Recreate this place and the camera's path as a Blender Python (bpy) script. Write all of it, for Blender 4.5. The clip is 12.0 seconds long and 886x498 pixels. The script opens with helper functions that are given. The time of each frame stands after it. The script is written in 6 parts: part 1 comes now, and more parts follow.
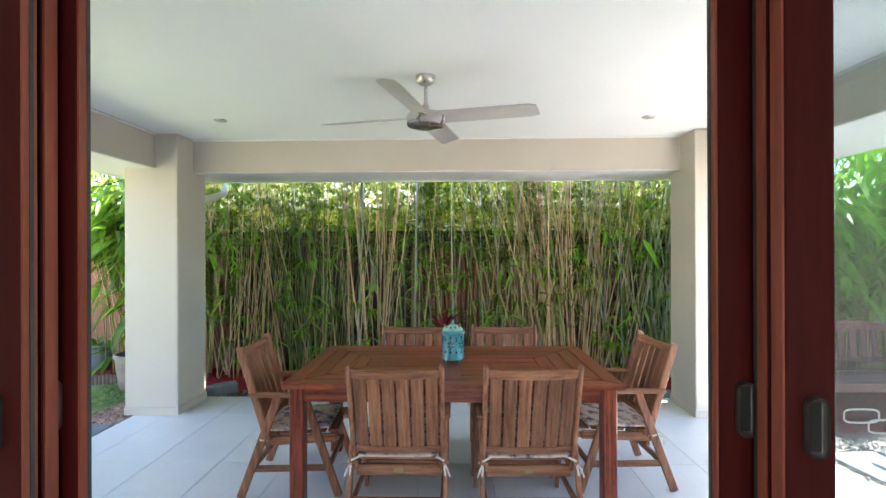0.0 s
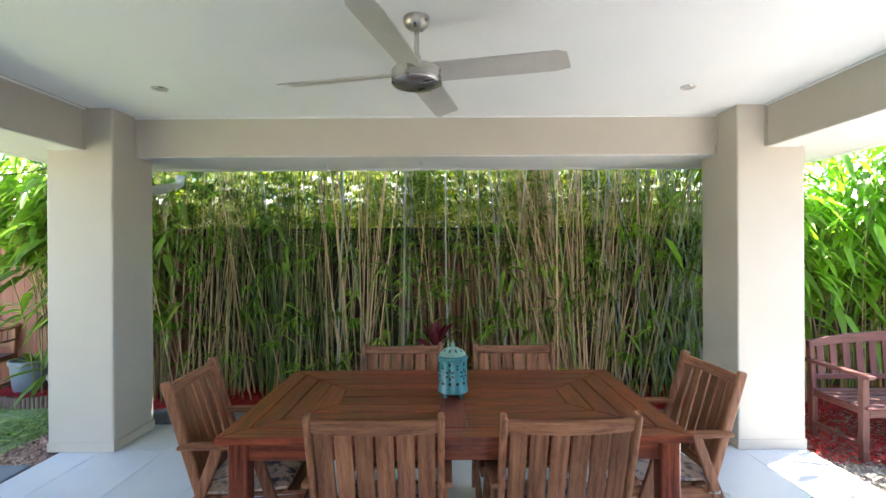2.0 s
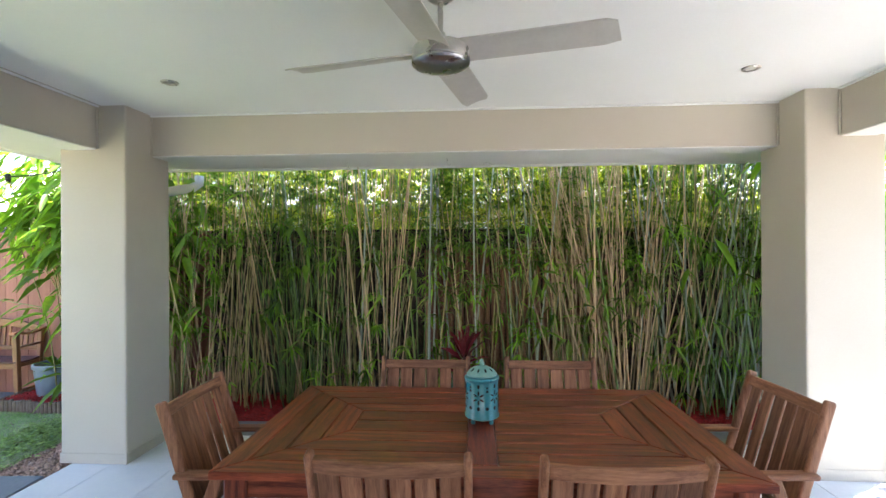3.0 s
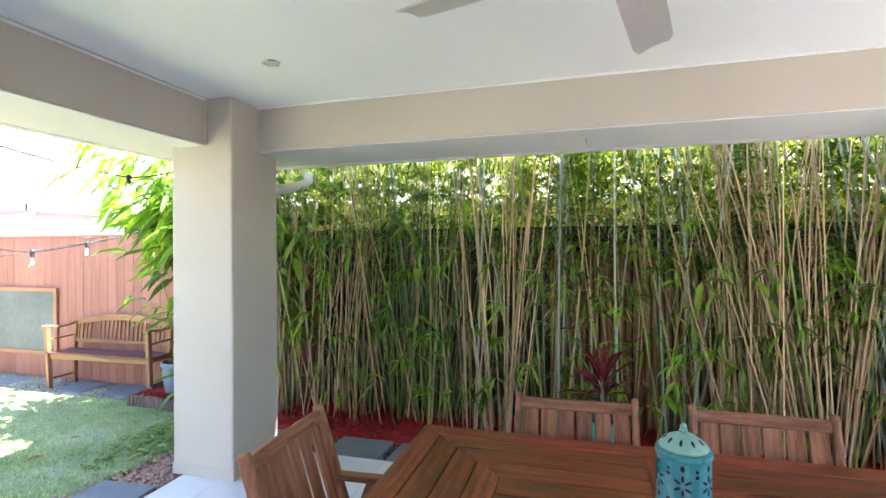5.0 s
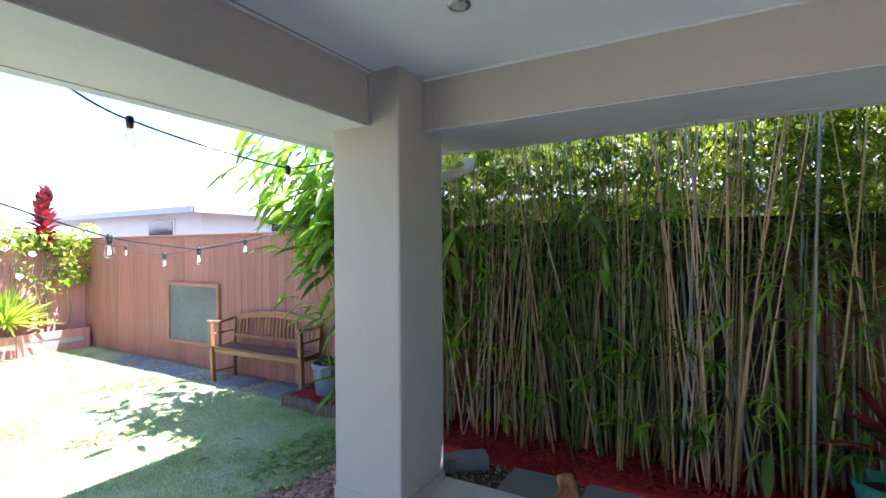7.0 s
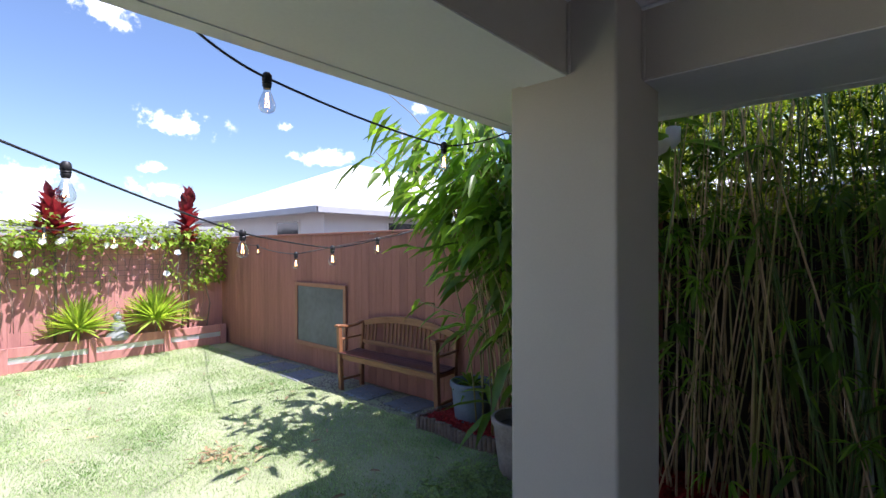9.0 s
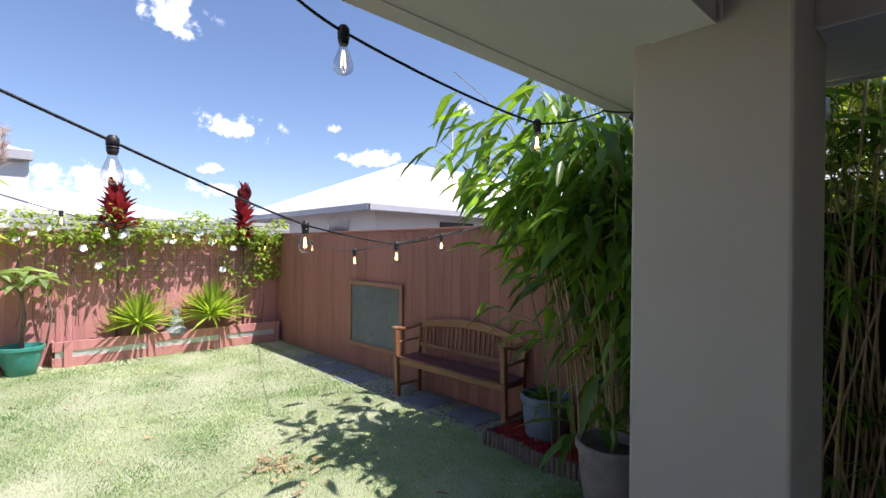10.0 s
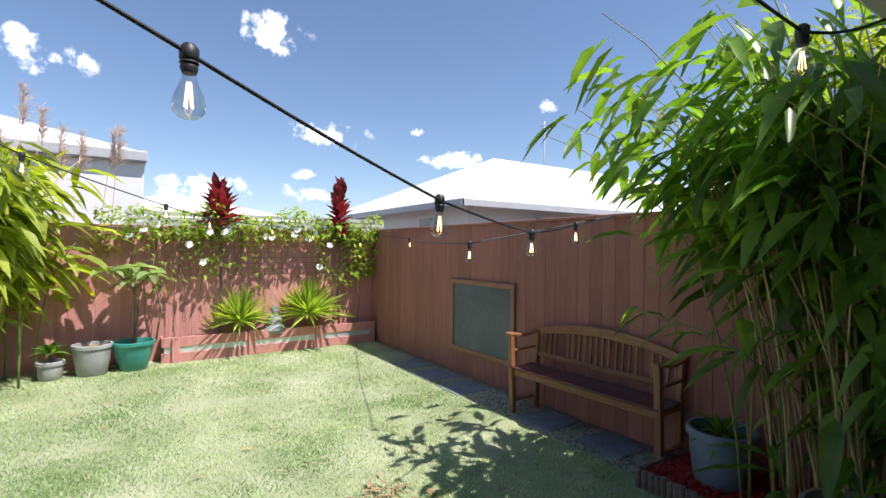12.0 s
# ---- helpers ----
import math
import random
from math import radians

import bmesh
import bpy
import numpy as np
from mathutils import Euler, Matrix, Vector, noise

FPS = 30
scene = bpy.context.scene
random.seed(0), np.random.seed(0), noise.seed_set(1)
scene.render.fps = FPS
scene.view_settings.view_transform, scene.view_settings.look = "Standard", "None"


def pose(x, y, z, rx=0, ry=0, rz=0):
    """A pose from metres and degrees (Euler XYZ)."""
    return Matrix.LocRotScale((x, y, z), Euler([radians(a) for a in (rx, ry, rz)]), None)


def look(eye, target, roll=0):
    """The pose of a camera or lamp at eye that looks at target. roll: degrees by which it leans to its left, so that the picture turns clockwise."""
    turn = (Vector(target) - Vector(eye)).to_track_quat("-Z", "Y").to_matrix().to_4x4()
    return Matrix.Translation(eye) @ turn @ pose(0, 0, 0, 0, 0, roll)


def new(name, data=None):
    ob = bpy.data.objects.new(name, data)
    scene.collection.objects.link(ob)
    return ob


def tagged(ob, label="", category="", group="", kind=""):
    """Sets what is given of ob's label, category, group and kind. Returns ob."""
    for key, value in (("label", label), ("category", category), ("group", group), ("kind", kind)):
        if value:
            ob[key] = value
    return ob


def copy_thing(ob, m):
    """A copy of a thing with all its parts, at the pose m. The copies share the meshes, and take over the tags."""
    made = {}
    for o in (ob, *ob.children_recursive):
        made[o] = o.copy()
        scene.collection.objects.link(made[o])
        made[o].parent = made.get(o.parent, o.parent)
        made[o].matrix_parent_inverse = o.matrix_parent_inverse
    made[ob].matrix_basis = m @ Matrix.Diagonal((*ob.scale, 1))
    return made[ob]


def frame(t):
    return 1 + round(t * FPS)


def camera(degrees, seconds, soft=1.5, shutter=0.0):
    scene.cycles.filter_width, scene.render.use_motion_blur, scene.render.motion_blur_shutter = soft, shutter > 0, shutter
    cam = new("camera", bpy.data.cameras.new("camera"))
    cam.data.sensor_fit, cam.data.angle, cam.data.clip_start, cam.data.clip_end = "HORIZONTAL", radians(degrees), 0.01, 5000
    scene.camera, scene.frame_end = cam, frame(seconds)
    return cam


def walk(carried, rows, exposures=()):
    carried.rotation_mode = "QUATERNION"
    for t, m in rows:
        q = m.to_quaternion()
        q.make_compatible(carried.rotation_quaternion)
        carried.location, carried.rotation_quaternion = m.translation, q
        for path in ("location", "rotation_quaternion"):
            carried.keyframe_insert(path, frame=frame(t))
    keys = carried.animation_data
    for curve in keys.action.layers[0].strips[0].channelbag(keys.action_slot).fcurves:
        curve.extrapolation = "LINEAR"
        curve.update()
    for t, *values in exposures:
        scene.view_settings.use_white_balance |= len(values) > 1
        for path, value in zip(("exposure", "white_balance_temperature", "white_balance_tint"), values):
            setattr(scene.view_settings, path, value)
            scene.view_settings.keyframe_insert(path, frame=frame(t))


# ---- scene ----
cam = camera(85.7, 12.0)
PATH = [
    (0, (0.039, -0.115, 1.522), (-0.01, 1.884, 1.524), -0.2),
    (0.5, (0.013, 0.101, 1.520), (0.0, 2.101, 1.518), -0.3),
    (1, (-0.013, 0.291, 1.521), (-0.017, 2.291, 1.517), -0.3),
    (1.5, (-0.021, 0.472, 1.515), (-0.026, 2.472, 1.513), -0.3),
    (2, (-0.017, 0.626, 1.524), (-0.02, 2.626, 1.523), -0.3),
    (2.5, (-0.013, 0.77, 1.528), (-0.058, 2.769, 1.531), -0.3),
    (4.5, (-0.14, 1.376, 1.591), (-0.569, 3.329, 1.587), -0.3),
    (5, (-0.265, 1.523, 1.568), (-0.814, 3.446, 1.566), -0.3),
    (5.5, (-0.421, 1.656, 1.541), (-1.089, 3.541, 1.541), -0.2),
    (6, (-0.584, 1.773, 1.554), (-1.355, 3.618, 1.552), -0.2),
    (6.5, (-0.767, 1.874, 1.564), (-1.652, 3.668, 1.560), -0.4),
    (7, (-0.953, 1.969, 1.558), (-1.937, 3.709, 1.551), -0.4),
    (7.5, (-1.145, 2.088, 1.558), (-2.235, 3.765, 1.553), -0.3),
    (9.5, (-1.983, 2.439, 1.542), (-3.381, 3.869, 1.541), 0.2),
    (10, (-2.187, 2.499, 1.529), (-3.651, 3.862, 1.528), 0.6),
    (10.5, (-2.414, 2.534, 1.520), (-3.939, 3.828, 1.517), 0.5),
    (11, (-2.588, 2.573, 1.497), (-4.163, 3.806, 1.495), 0.5),
    (11.5, (-2.753, 2.617, 1.489), (-4.373, 3.789, 1.488), 0.5),
    (12, (-2.912, 2.665, 1.461), (-4.585, 3.761, 1.460), 0.5),
]
EXPOSURES = [(0.0, 3.42, 6500, 12), (2.5, 3.08, 6500, 13), (4.3, 3.4, 6450, 18), (5.0, 3.5, 6400, 19), (5.5, 3.4, 6350, 19), (6.5, 2.78, 6050, 21), (7.5, 1.9, 5600, 23), (9.5, 0.8, 6100, 23), (12.0, 0.53, 6350, 15)]
walk(cam, [(t, look(eye, target, roll)) for t, eye, target, roll in PATH],
     exposures=EXPOSURES)

# ---- sky and sun ----
SUN_DIR = Vector((0.47, 0.28, 1.0)).normalized()
world = bpy.data.worlds.new("sky")
scene.world = world
world.use_nodes = True
wn, wl = world.node_tree.nodes, world.node_tree.links
wn.clear()
w_out = wn.new("ShaderNodeOutputWorld")
w_bg = wn.new("ShaderNodeBackground")
w_sky = wn.new("ShaderNodeTexSky")
w_sky.sky_type = "NISHITA"
w_sky.sun_disc = False
w_sky.sun_elevation = math.asin(SUN_DIR.z)
w_sky.sun_rotation = math.atan2(SUN_DIR.x, SUN_DIR.y)
w_sky.air_density, w_sky.dust_density, w_sky.ozone_density = 1.0, 0.5, 2.8
w_bg.inputs["Strength"].default_value = 0.108
# small fair-weather clouds: each a direction, half width and flatness, with torn edges
CLOUDS = [(-0.898, 0.206, 0.389, 0.062, 2.0), (-0.918, 0.326, 0.226, 0.070, 2.6), (-0.819, 0.543, 0.184, 0.066, 4.0), (-0.668, 0.688, 0.282, 0.034, 2.4), (-0.952, -0.106, 0.287, 0.050, 2.2),
          (-0.950, 0.292, 0.108, 0.046, 2.6), (-0.988, 0.109, 0.107, 0.068, 2.2), (-0.939, -0.139, 0.313, 0.028, 1.8), (-0.944, 0.296, 0.145, 0.026, 2.4), (-0.843, 0.485, 0.234, 0.018, 1.8)]
cloud_rng = random.Random(5)
for _ in range(9):
    a, e = cloud_rng.uniform(-2.2, 1.6), cloud_rng.uniform(0.12, 0.6)
    CLOUDS.append((math.cos(a) * math.cos(e), math.sin(a) * math.cos(e), math.sin(e), cloud_rng.uniform(0.03, 0.09), cloud_rng.uniform(2, 3)))
w_tc = wn.new("ShaderNodeTexCoord")
w_n = wn.new("ShaderNodeTexNoise")
w_n.inputs["Scale"].default_value, w_n.inputs["Detail"].default_value, w_n.inputs["Roughness"].default_value = 26.0, 6.0, 0.6
wl.new(w_tc.outputs["Generated"], w_n.inputs["Vector"])
w_best = None
for x, y, z, half, flat in CLOUDS:
    sub, mul, ln, mr = wn.new("ShaderNodeVectorMath"), wn.new("ShaderNodeVectorMath"), wn.new("ShaderNodeVectorMath"), wn.new("ShaderNodeMapRange")
    sub.operation, mul.operation, ln.operation = "SUBTRACT", "MULTIPLY", "LENGTH"
    sub.inputs[1].default_value, mul.inputs[1].default_value = (x, y, z), (1, 1, flat)
    mr.inputs["From Min"].default_value, mr.inputs["From Max"].default_value = half * 1.45, 0.0
    wl.new(w_tc.outputs["Generated"], sub.inputs[0])
    wl.new(sub.outputs[0], mul.inputs[0])
    wl.new(mul.outputs[0], ln.inputs[0])
    wl.new(ln.outputs["Value"], mr.inputs["Value"])
    if w_best is None:
        w_best = mr.outputs[0]
    else:
        mx = wn.new("ShaderNodeMath")
        mx.operation = "MAXIMUM"
        wl.new(w_best, mx.inputs[0])
        wl.new(mr.outputs[0], mx.inputs[1])
        w_best = mx.outputs[0]
w_tear = wn.new("ShaderNodeMath")
w_tear.operation = "MULTIPLY_ADD"
w_tear.inputs[1].default_value = 3.2
wl.new(w_n.outputs["Fac"], w_tear.inputs[0])
wl.new(w_best, w_tear.inputs[2])
w_r = wn.new("ShaderNodeMapRange")
w_r.interpolation_type = "SMOOTHSTEP"
w_r.inputs["From Min"].default_value, w_r.inputs["From Max"].default_value, w_r.inputs["To Max"].default_value = 1.95, 2.5, 0.9
wl.new(w_tear.outputs[0], w_r.inputs["Value"])
w_near = wn.new("ShaderNodeMapRange")
w_near.interpolation_type = "SMOOTHSTEP"
w_near.inputs["From Max"].default_value = 0.3
wl.new(w_best, w_near.inputs["Value"])
w_gate = wn.new("ShaderNodeMath")
w_gate.operation = "MULTIPLY"
wl.new(w_r.outputs[0], w_gate.inputs[0])
wl.new(w_near.outputs[0], w_gate.inputs[1])
w_mix = wn.new("ShaderNodeMix")
w_mix.data_type = "RGBA"
w_mix.inputs[7].default_value = (10.5, 10.8, 11.3, 1)
wl.new(w_gate.outputs[0], w_mix.inputs[0])
wl.new(w_sky.outputs["Color"], w_mix.inputs[6])
wl.new(w_mix.outputs[2], w_bg.inputs["Color"])
wl.new(w_bg.outputs[0], w_out.inputs["Surface"])

sun = new("sun", bpy.data.lights.new("sun", "SUN"))
sun.data.energy, sun.data.angle, sun.data.color = 5.0, radians(0.53), (1.0, 0.96, 0.9)
sun.matrix_world = look(SUN_DIR * 30, (0, 0, 0))

# added fill lamp in an assumed, unseen rear window; brightens doors and chairs
lamp = new("room_fill_light", bpy.data.lights.new("room_fill_light", "AREA"))
lamp.data.shape, lamp.data.size, lamp.data.size_y, lamp.data.energy, lamp.data.color = "RECTANGLE", 4.2, 1.9, 6, (1.0, 0.97, 0.93)
lamp.matrix_world = look((-0.15, -3.96, 1.3), (-0.15, 0.0, 1.3))

# ---- materials ----
def material(name, dark, light, scale=6.0, rough=0.6, metal=0.0, bump=0.2, stretch=(1, 1, 1), fine=60.0,
             island=0.0, piece=0.0, rough_var=0.12, coat=0.0, ramp=(0.3, 0.7), translucent=None, distance=0.004, spec=0.5):
    """Two-scale noise between two colours, with relief; island and piece vary the lightness of joined and single pieces."""
    m = bpy.data.materials.new(name)
    m.use_nodes = True
    n, l = m.node_tree.nodes, m.node_tree.links
    bsdf = n["Principled BSDF"]
    tc = n.new("ShaderNodeTexCoord")
    mp = n.new("ShaderNodeMapping")
    mp.inputs["Scale"].default_value = stretch
    l.new(tc.outputs["Object"], mp.inputs["Vector"])
    big = n.new("ShaderNodeTexNoise")
    big.inputs["Scale"].default_value, big.inputs["Detail"].default_value = scale, 5.0
    small = n.new("ShaderNodeTexNoise")
    small.inputs["Scale"].default_value, small.inputs["Detail"].default_value = fine, 3.0
    info = n.new("ShaderNodeObjectInfo")
    shift = n.new("ShaderNodeVectorMath")
    shift.operation = "MULTIPLY_ADD"
    shift.inputs[1].default_value = (1, 1, 1)
    rnd = n.new("ShaderNodeVectorMath")
    rnd.operation = "SCALE"
    rnd.inputs[0].default_value = (13.0, 7.0, 29.0)
    l.new(info.outputs["Random"], rnd.inputs["Scale"])
    l.new(mp.outputs[0], shift.inputs[0])
    l.new(rnd.outputs[0], shift.inputs[2])
    l.new(shift.outputs[0], big.inputs["Vector"])
    l.new(shift.outputs[0], small.inputs["Vector"])
    add = n.new("ShaderNodeMath")
    add.operation = "MULTIPLY_ADD"
    add.inputs[1].default_value = 0.35
    l.new(small.outputs["Fac"], add.inputs[0])
    mul = n.new("ShaderNodeMath")
    mul.operation = "MULTIPLY"
    mul.inputs[1].default_value = 0.65
    l.new(big.outputs["Fac"], mul.inputs[0])
    l.new(mul.outputs[0], add.inputs[2])
    cr = n.new("ShaderNodeValToRGB")
    e = cr.color_ramp.elements
    e[0].position, e[1].position = ramp
    e[0].color, e[1].color = (*dark, 1), (*light, 1)
    l.new(add.outputs[0], cr.inputs["Fac"])
    colour = cr.outputs["Color"]
    for amount, socket in ((piece, info.outputs["Random"]), (island, None)):
        if amount:
            if socket is None:
                socket = n.new("ShaderNodeNewGeometry").outputs["Random Per Island"]
            hsv = n.new("ShaderNodeHueSaturation")
            mr = n.new("ShaderNodeMapRange")
            mr.inputs["To Min"].default_value, mr.inputs["To Max"].default_value = 1 - amount, 1 + amount
            l.new(socket, mr.inputs["Value"])
            l.new(mr.outputs[0], hsv.inputs["Value"])
            l.new(colour, hsv.inputs["Color"])
            colour = hsv.outputs["Color"]
    l.new(colour, bsdf.inputs["Base Color"])
    rr = n.new("ShaderNodeMapRange")
    rr.inputs["To Min"].default_value, rr.inputs["To Max"].default_value = max(rough - rough_var, 0.02), min(rough + rough_var, 1)
    l.new(big.outputs["Fac"], rr.inputs["Value"])
    l.new(rr.outputs[0], bsdf.inputs["Roughness"])
    bsdf.inputs["Metallic"].default_value = metal
    bsdf.inputs["Coat Weight"].default_value = coat
    bsdf.inputs["Specular IOR Level"].default_value = spec
    if bump:
        b = n.new("ShaderNodeBump")
        b.inputs["Strength"].default_value, b.inputs["Distance"].default_value = bump, distance
        l.new(add.outputs[0], b.inputs["Height"])
        l.new(b.outputs[0], bsdf.inputs["Normal"])
    if translucent:
        tr = n.new("ShaderNodeBsdfTranslucent")
        tint = n.new("ShaderNodeMix")
        tint.data_type, tint.blend_type = "RGBA", "MULTIPLY"
        tint.inputs[0].default_value = 1.0
        tint.inputs[7].default_value = (*translucent, 1)
        l.new(colour, tint.inputs[6])
        l.new(tint.outputs[2], tr.inputs["Color"])
        ms = n.new("ShaderNodeMixShader")
        ms.inputs[0].default_value = 0.5
        l.new(bsdf.outputs[0], ms.inputs[1])
        l.new(tr.outputs[0], ms.inputs[2])
        l.new(ms.outputs[0], n["Material Output"].inputs["Surface"])
    return m


def thin_glass(name, tint=(0.95, 0.96, 0.95), edge=0.3, face=0.035):
    """A thin clear shell: straight-through light with a mirror gloss that grows at grazing angles."""
    m = bpy.data.materials.new(name)
    m.use_nodes = True
    n, l = m.node_tree.nodes, m.node_tree.links
    n.remove(n["Principled BSDF"])
    tr, gl, lw, pw, mx = n.new("ShaderNodeBsdfTransparent"), n.new("ShaderNodeBsdfGlossy"), n.new("ShaderNodeLayerWeight"), n.new("ShaderNodeMath"), n.new("ShaderNodeMixShader")
    tr.inputs["Color"].default_value = (*tint, 1)
    gl.inputs["Roughness"].default_value = 0.02
    pw.operation = "MULTIPLY_ADD"
    pw.inputs[1].default_value, pw.inputs[2].default_value = edge, face
    lw.inputs["Blend"].default_value = 0.25
    l.new(lw.outputs["Facing"], pw.inputs[0])
    l.new(pw.outputs[0], mx.inputs[0])
    l.new(tr.outputs[0], mx.inputs[1])
    l.new(gl.outputs[0], mx.inputs[2])
    l.new(mx.outputs[0], n["Material Output"].inputs["Surface"])
    return m


def glowing(name, colour, strength):
    m = bpy.data.materials.new(name)
    m.use_nodes = True
    b = m.node_tree.nodes["Principled BSDF"]
    b.inputs["Base Color"].default_value = (*colour, 1)
    b.inputs["Emission Color"].default_value = (*colour, 1)
    b.inputs["Emission Strength"].default_value = strength
    return m


M_CEIL = material("white_ceiling_paint", (0.76, 0.78, 0.78), (0.82, 0.84, 0.84), 1.2, 0.8, bump=0.05, fine=120)
M_RENDER = material("beige_render", (0.50, 0.46, 0.39), (0.56, 0.52, 0.45), 1.6, 0.85, bump=0.35, fine=140, distance=0.002)
M_SOFFIT = material("white_eave_sheet", (0.72, 0.72, 0.70), (0.8, 0.8, 0.78), 1.5, 0.7, bump=0.05)
M_METALROOF = material("pale_roof_sheet", (0.72, 0.72, 0.72), (0.8, 0.8, 0.8), 0.4, 0.6, bump=0.05)
M_FASCIA = material("grey_fascia", (0.42, 0.43, 0.44), (0.5, 0.5, 0.51), 3.0, 0.5, bump=0.03)
M_INNER = material("warm_white_wall", (0.66, 0.64, 0.6), (0.74, 0.72, 0.68), 1.4, 0.9, bump=0.1)
M_TILE = material("pale_grey_porcelain", (0.66, 0.69, 0.72), (0.76, 0.78, 0.80), 2.2, 0.3, bump=0.04, fine=30, piece=0.03, rough_var=0.03)
M_GROUT = material("grey_grout", (0.30, 0.31, 0.32), (0.38, 0.39, 0.4), 20, 0.9)
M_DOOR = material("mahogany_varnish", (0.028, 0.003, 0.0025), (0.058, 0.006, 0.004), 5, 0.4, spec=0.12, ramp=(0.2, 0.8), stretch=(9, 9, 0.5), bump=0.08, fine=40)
# brighter mahogany that carries the outdoor light on the panels' end faces
M_DOORLIGHT = material("lit_mahogany_edge", (0.14, 0.028, 0.015), (0.25, 0.062, 0.032), 5, 0.4, spec=0.3, stretch=(9, 9, 0.5), bump=0.08, fine=40, coat=0.1)
M_PULL = material("brushed_bronze", (0.10, 0.09, 0.085), (0.16, 0.15, 0.14), 12, 0.42, metal=0.8, bump=0.05)
M_GLASS = thin_glass("clear_glass", (0.9, 0.93, 0.94))
M_TABLE = [material("oiled_table_wood_" + a, (0.085, 0.016, 0.009), (0.32, 0.078, 0.036), 6, 0.33, ramp=(0.38, 0.64), spec=0.35, stretch=s, bump=0.18, fine=42, piece=0.22, coat=0.15, distance=0.002)
           for a, s in (("x", (0.6, 9, 9)), ("y", (9, 0.6, 9)), ("z", (9, 9, 0.6)))]
M_CHAIR = [material("weathered_chair_wood_" + a, (0.12, 0.044, 0.022), (0.41, 0.195, 0.108), 6, 0.5, ramp=(0.34, 0.68), spec=0.35, stretch=s, bump=0.25, fine=45, piece=0.22, distance=0.002)
           for a, s in (("x", (0.6, 9, 9)), ("y", (9, 0.6, 9)), ("z", (9, 9, 0.6)))]
M_BENCH = [material("bench_wood_" + a, (0.17, 0.064, 0.03), (0.42, 0.195, 0.095), 5, 0.42, stretch=s, bump=0.25, fine=45, piece=0.18, distance=0.002)
           for a, s in (("x", (0.6, 9, 9)), ("y", (9, 0.6, 9)), ("z", (9, 9, 0.6)))]
M_BENCHRED = [material("red_brown_bench_wood_" + a, (0.07, 0.022, 0.019), (0.16, 0.055, 0.047), 5, 0.36, stretch=s, bump=0.25, fine=45, piece=0.15, distance=0.002)
              for a, s in (("x", (0.6, 9, 9)), ("y", (9, 0.6, 9)), ("z", (9, 9, 0.6)))]
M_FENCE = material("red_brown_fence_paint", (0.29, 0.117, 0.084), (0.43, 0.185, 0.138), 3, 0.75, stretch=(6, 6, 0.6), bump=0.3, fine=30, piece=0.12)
# lighter than the side fence: sunlight on the back fence is in the colour
M_FENCERED = material("sunlit_red_fence_paint", (0.46, 0.19, 0.165), (0.60, 0.28, 0.245), 3, 0.75, stretch=(6, 6, 0.6), bump=0.3, fine=30, piece=0.12)
# weathered timber, its colour taken darker to hold the shade behind the bamboo
M_OLDFENCE = material("shade_dark_weathered_timber", (0.026, 0.020, 0.016), (0.07, 0.054, 0.043), 3, 0.85, stretch=(7, 7, 0.6), bump=0.4, fine=30, piece=0.3)
M_POLE = material("bamboo_screen_pole", (0.18, 0.075, 0.035), (0.30, 0.14, 0.07), 3, 0.55, stretch=(6, 6, 0.8), bump=0.2, piece=0.2)
M_MULCH = material("red_dyed_mulch", (0.22, 0.008, 0.010), (0.50, 0.03, 0.028), 30, 0.85, bump=0.8, fine=120, island=0.45, distance=0.02)
M_SOIL = material("dark_soil", (0.05, 0.035, 0.025), (0.12, 0.09, 0.065), 8, 0.95, bump=0.8, fine=60, distance=0.02)
M_GRAVEL = material("brown_pebbles", (0.26, 0.14, 0.10), (0.58, 0.40, 0.32), 4, 0.8, bump=0.3, fine=50, island=0.5)
M_GRAVELGREY = material("pale_pebbles", (0.17, 0.145, 0.12), (0.38, 0.345, 0.30), 4, 0.8, bump=0.3, fine=50, island=0.5)
M_SLATE = material("blue_grey_paver", (0.15, 0.17, 0.19), (0.25, 0.27, 0.29), 5, 0.7, bump=0.35, fine=50, piece=0.1)
M_LAWN = material("lawn_turf", (0.2, 0.24, 0.11), (0.5, 0.5, 0.34), 1.3, 0.95, bump=0.9, fine=90, distance=0.015)
M_BLADE = material("grass_blades", (0.17, 0.31, 0.09), (0.54, 0.61, 0.38), 1.1, 0.7, bump=0, fine=6, island=0.35, ramp=(0.3, 0.62), translucent=(1.1, 1.25, 0.7))
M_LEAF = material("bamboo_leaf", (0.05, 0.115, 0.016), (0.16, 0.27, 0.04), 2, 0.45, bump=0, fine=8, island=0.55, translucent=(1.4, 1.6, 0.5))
M_SPRIG = material("fresh_bamboo_leaf", (0.14, 0.30, 0.03), (0.28, 0.46, 0.06), 2, 0.4, bump=0, fine=8, island=0.4, translucent=(1.4, 1.6, 0.5))
M_FRANGI = material("grey_green_leaf", (0.2, 0.3, 0.11), (0.4, 0.48, 0.24), 3, 0.45, bump=0, fine=12, island=0.35, translucent=(1.3, 1.4, 0.7))
# paler and yellower than bamboo_leaf: backlight put into the leaf colour
M_LEAF_SUNLIT = material("sunlit_yellow_green_leaf", (0.2, 0.27, 0.03), (0.42, 0.47, 0.08), 2, 0.5, bump=0, fine=8, island=0.55, translucent=(1.5, 1.5, 0.4))
M_LEAFBIG = material("broad_bamboo_leaf", (0.075, 0.165, 0.03), (0.24, 0.36, 0.07), 3, 0.36, bump=0, fine=14, island=0.5, translucent=(1.8, 1.9, 0.55))
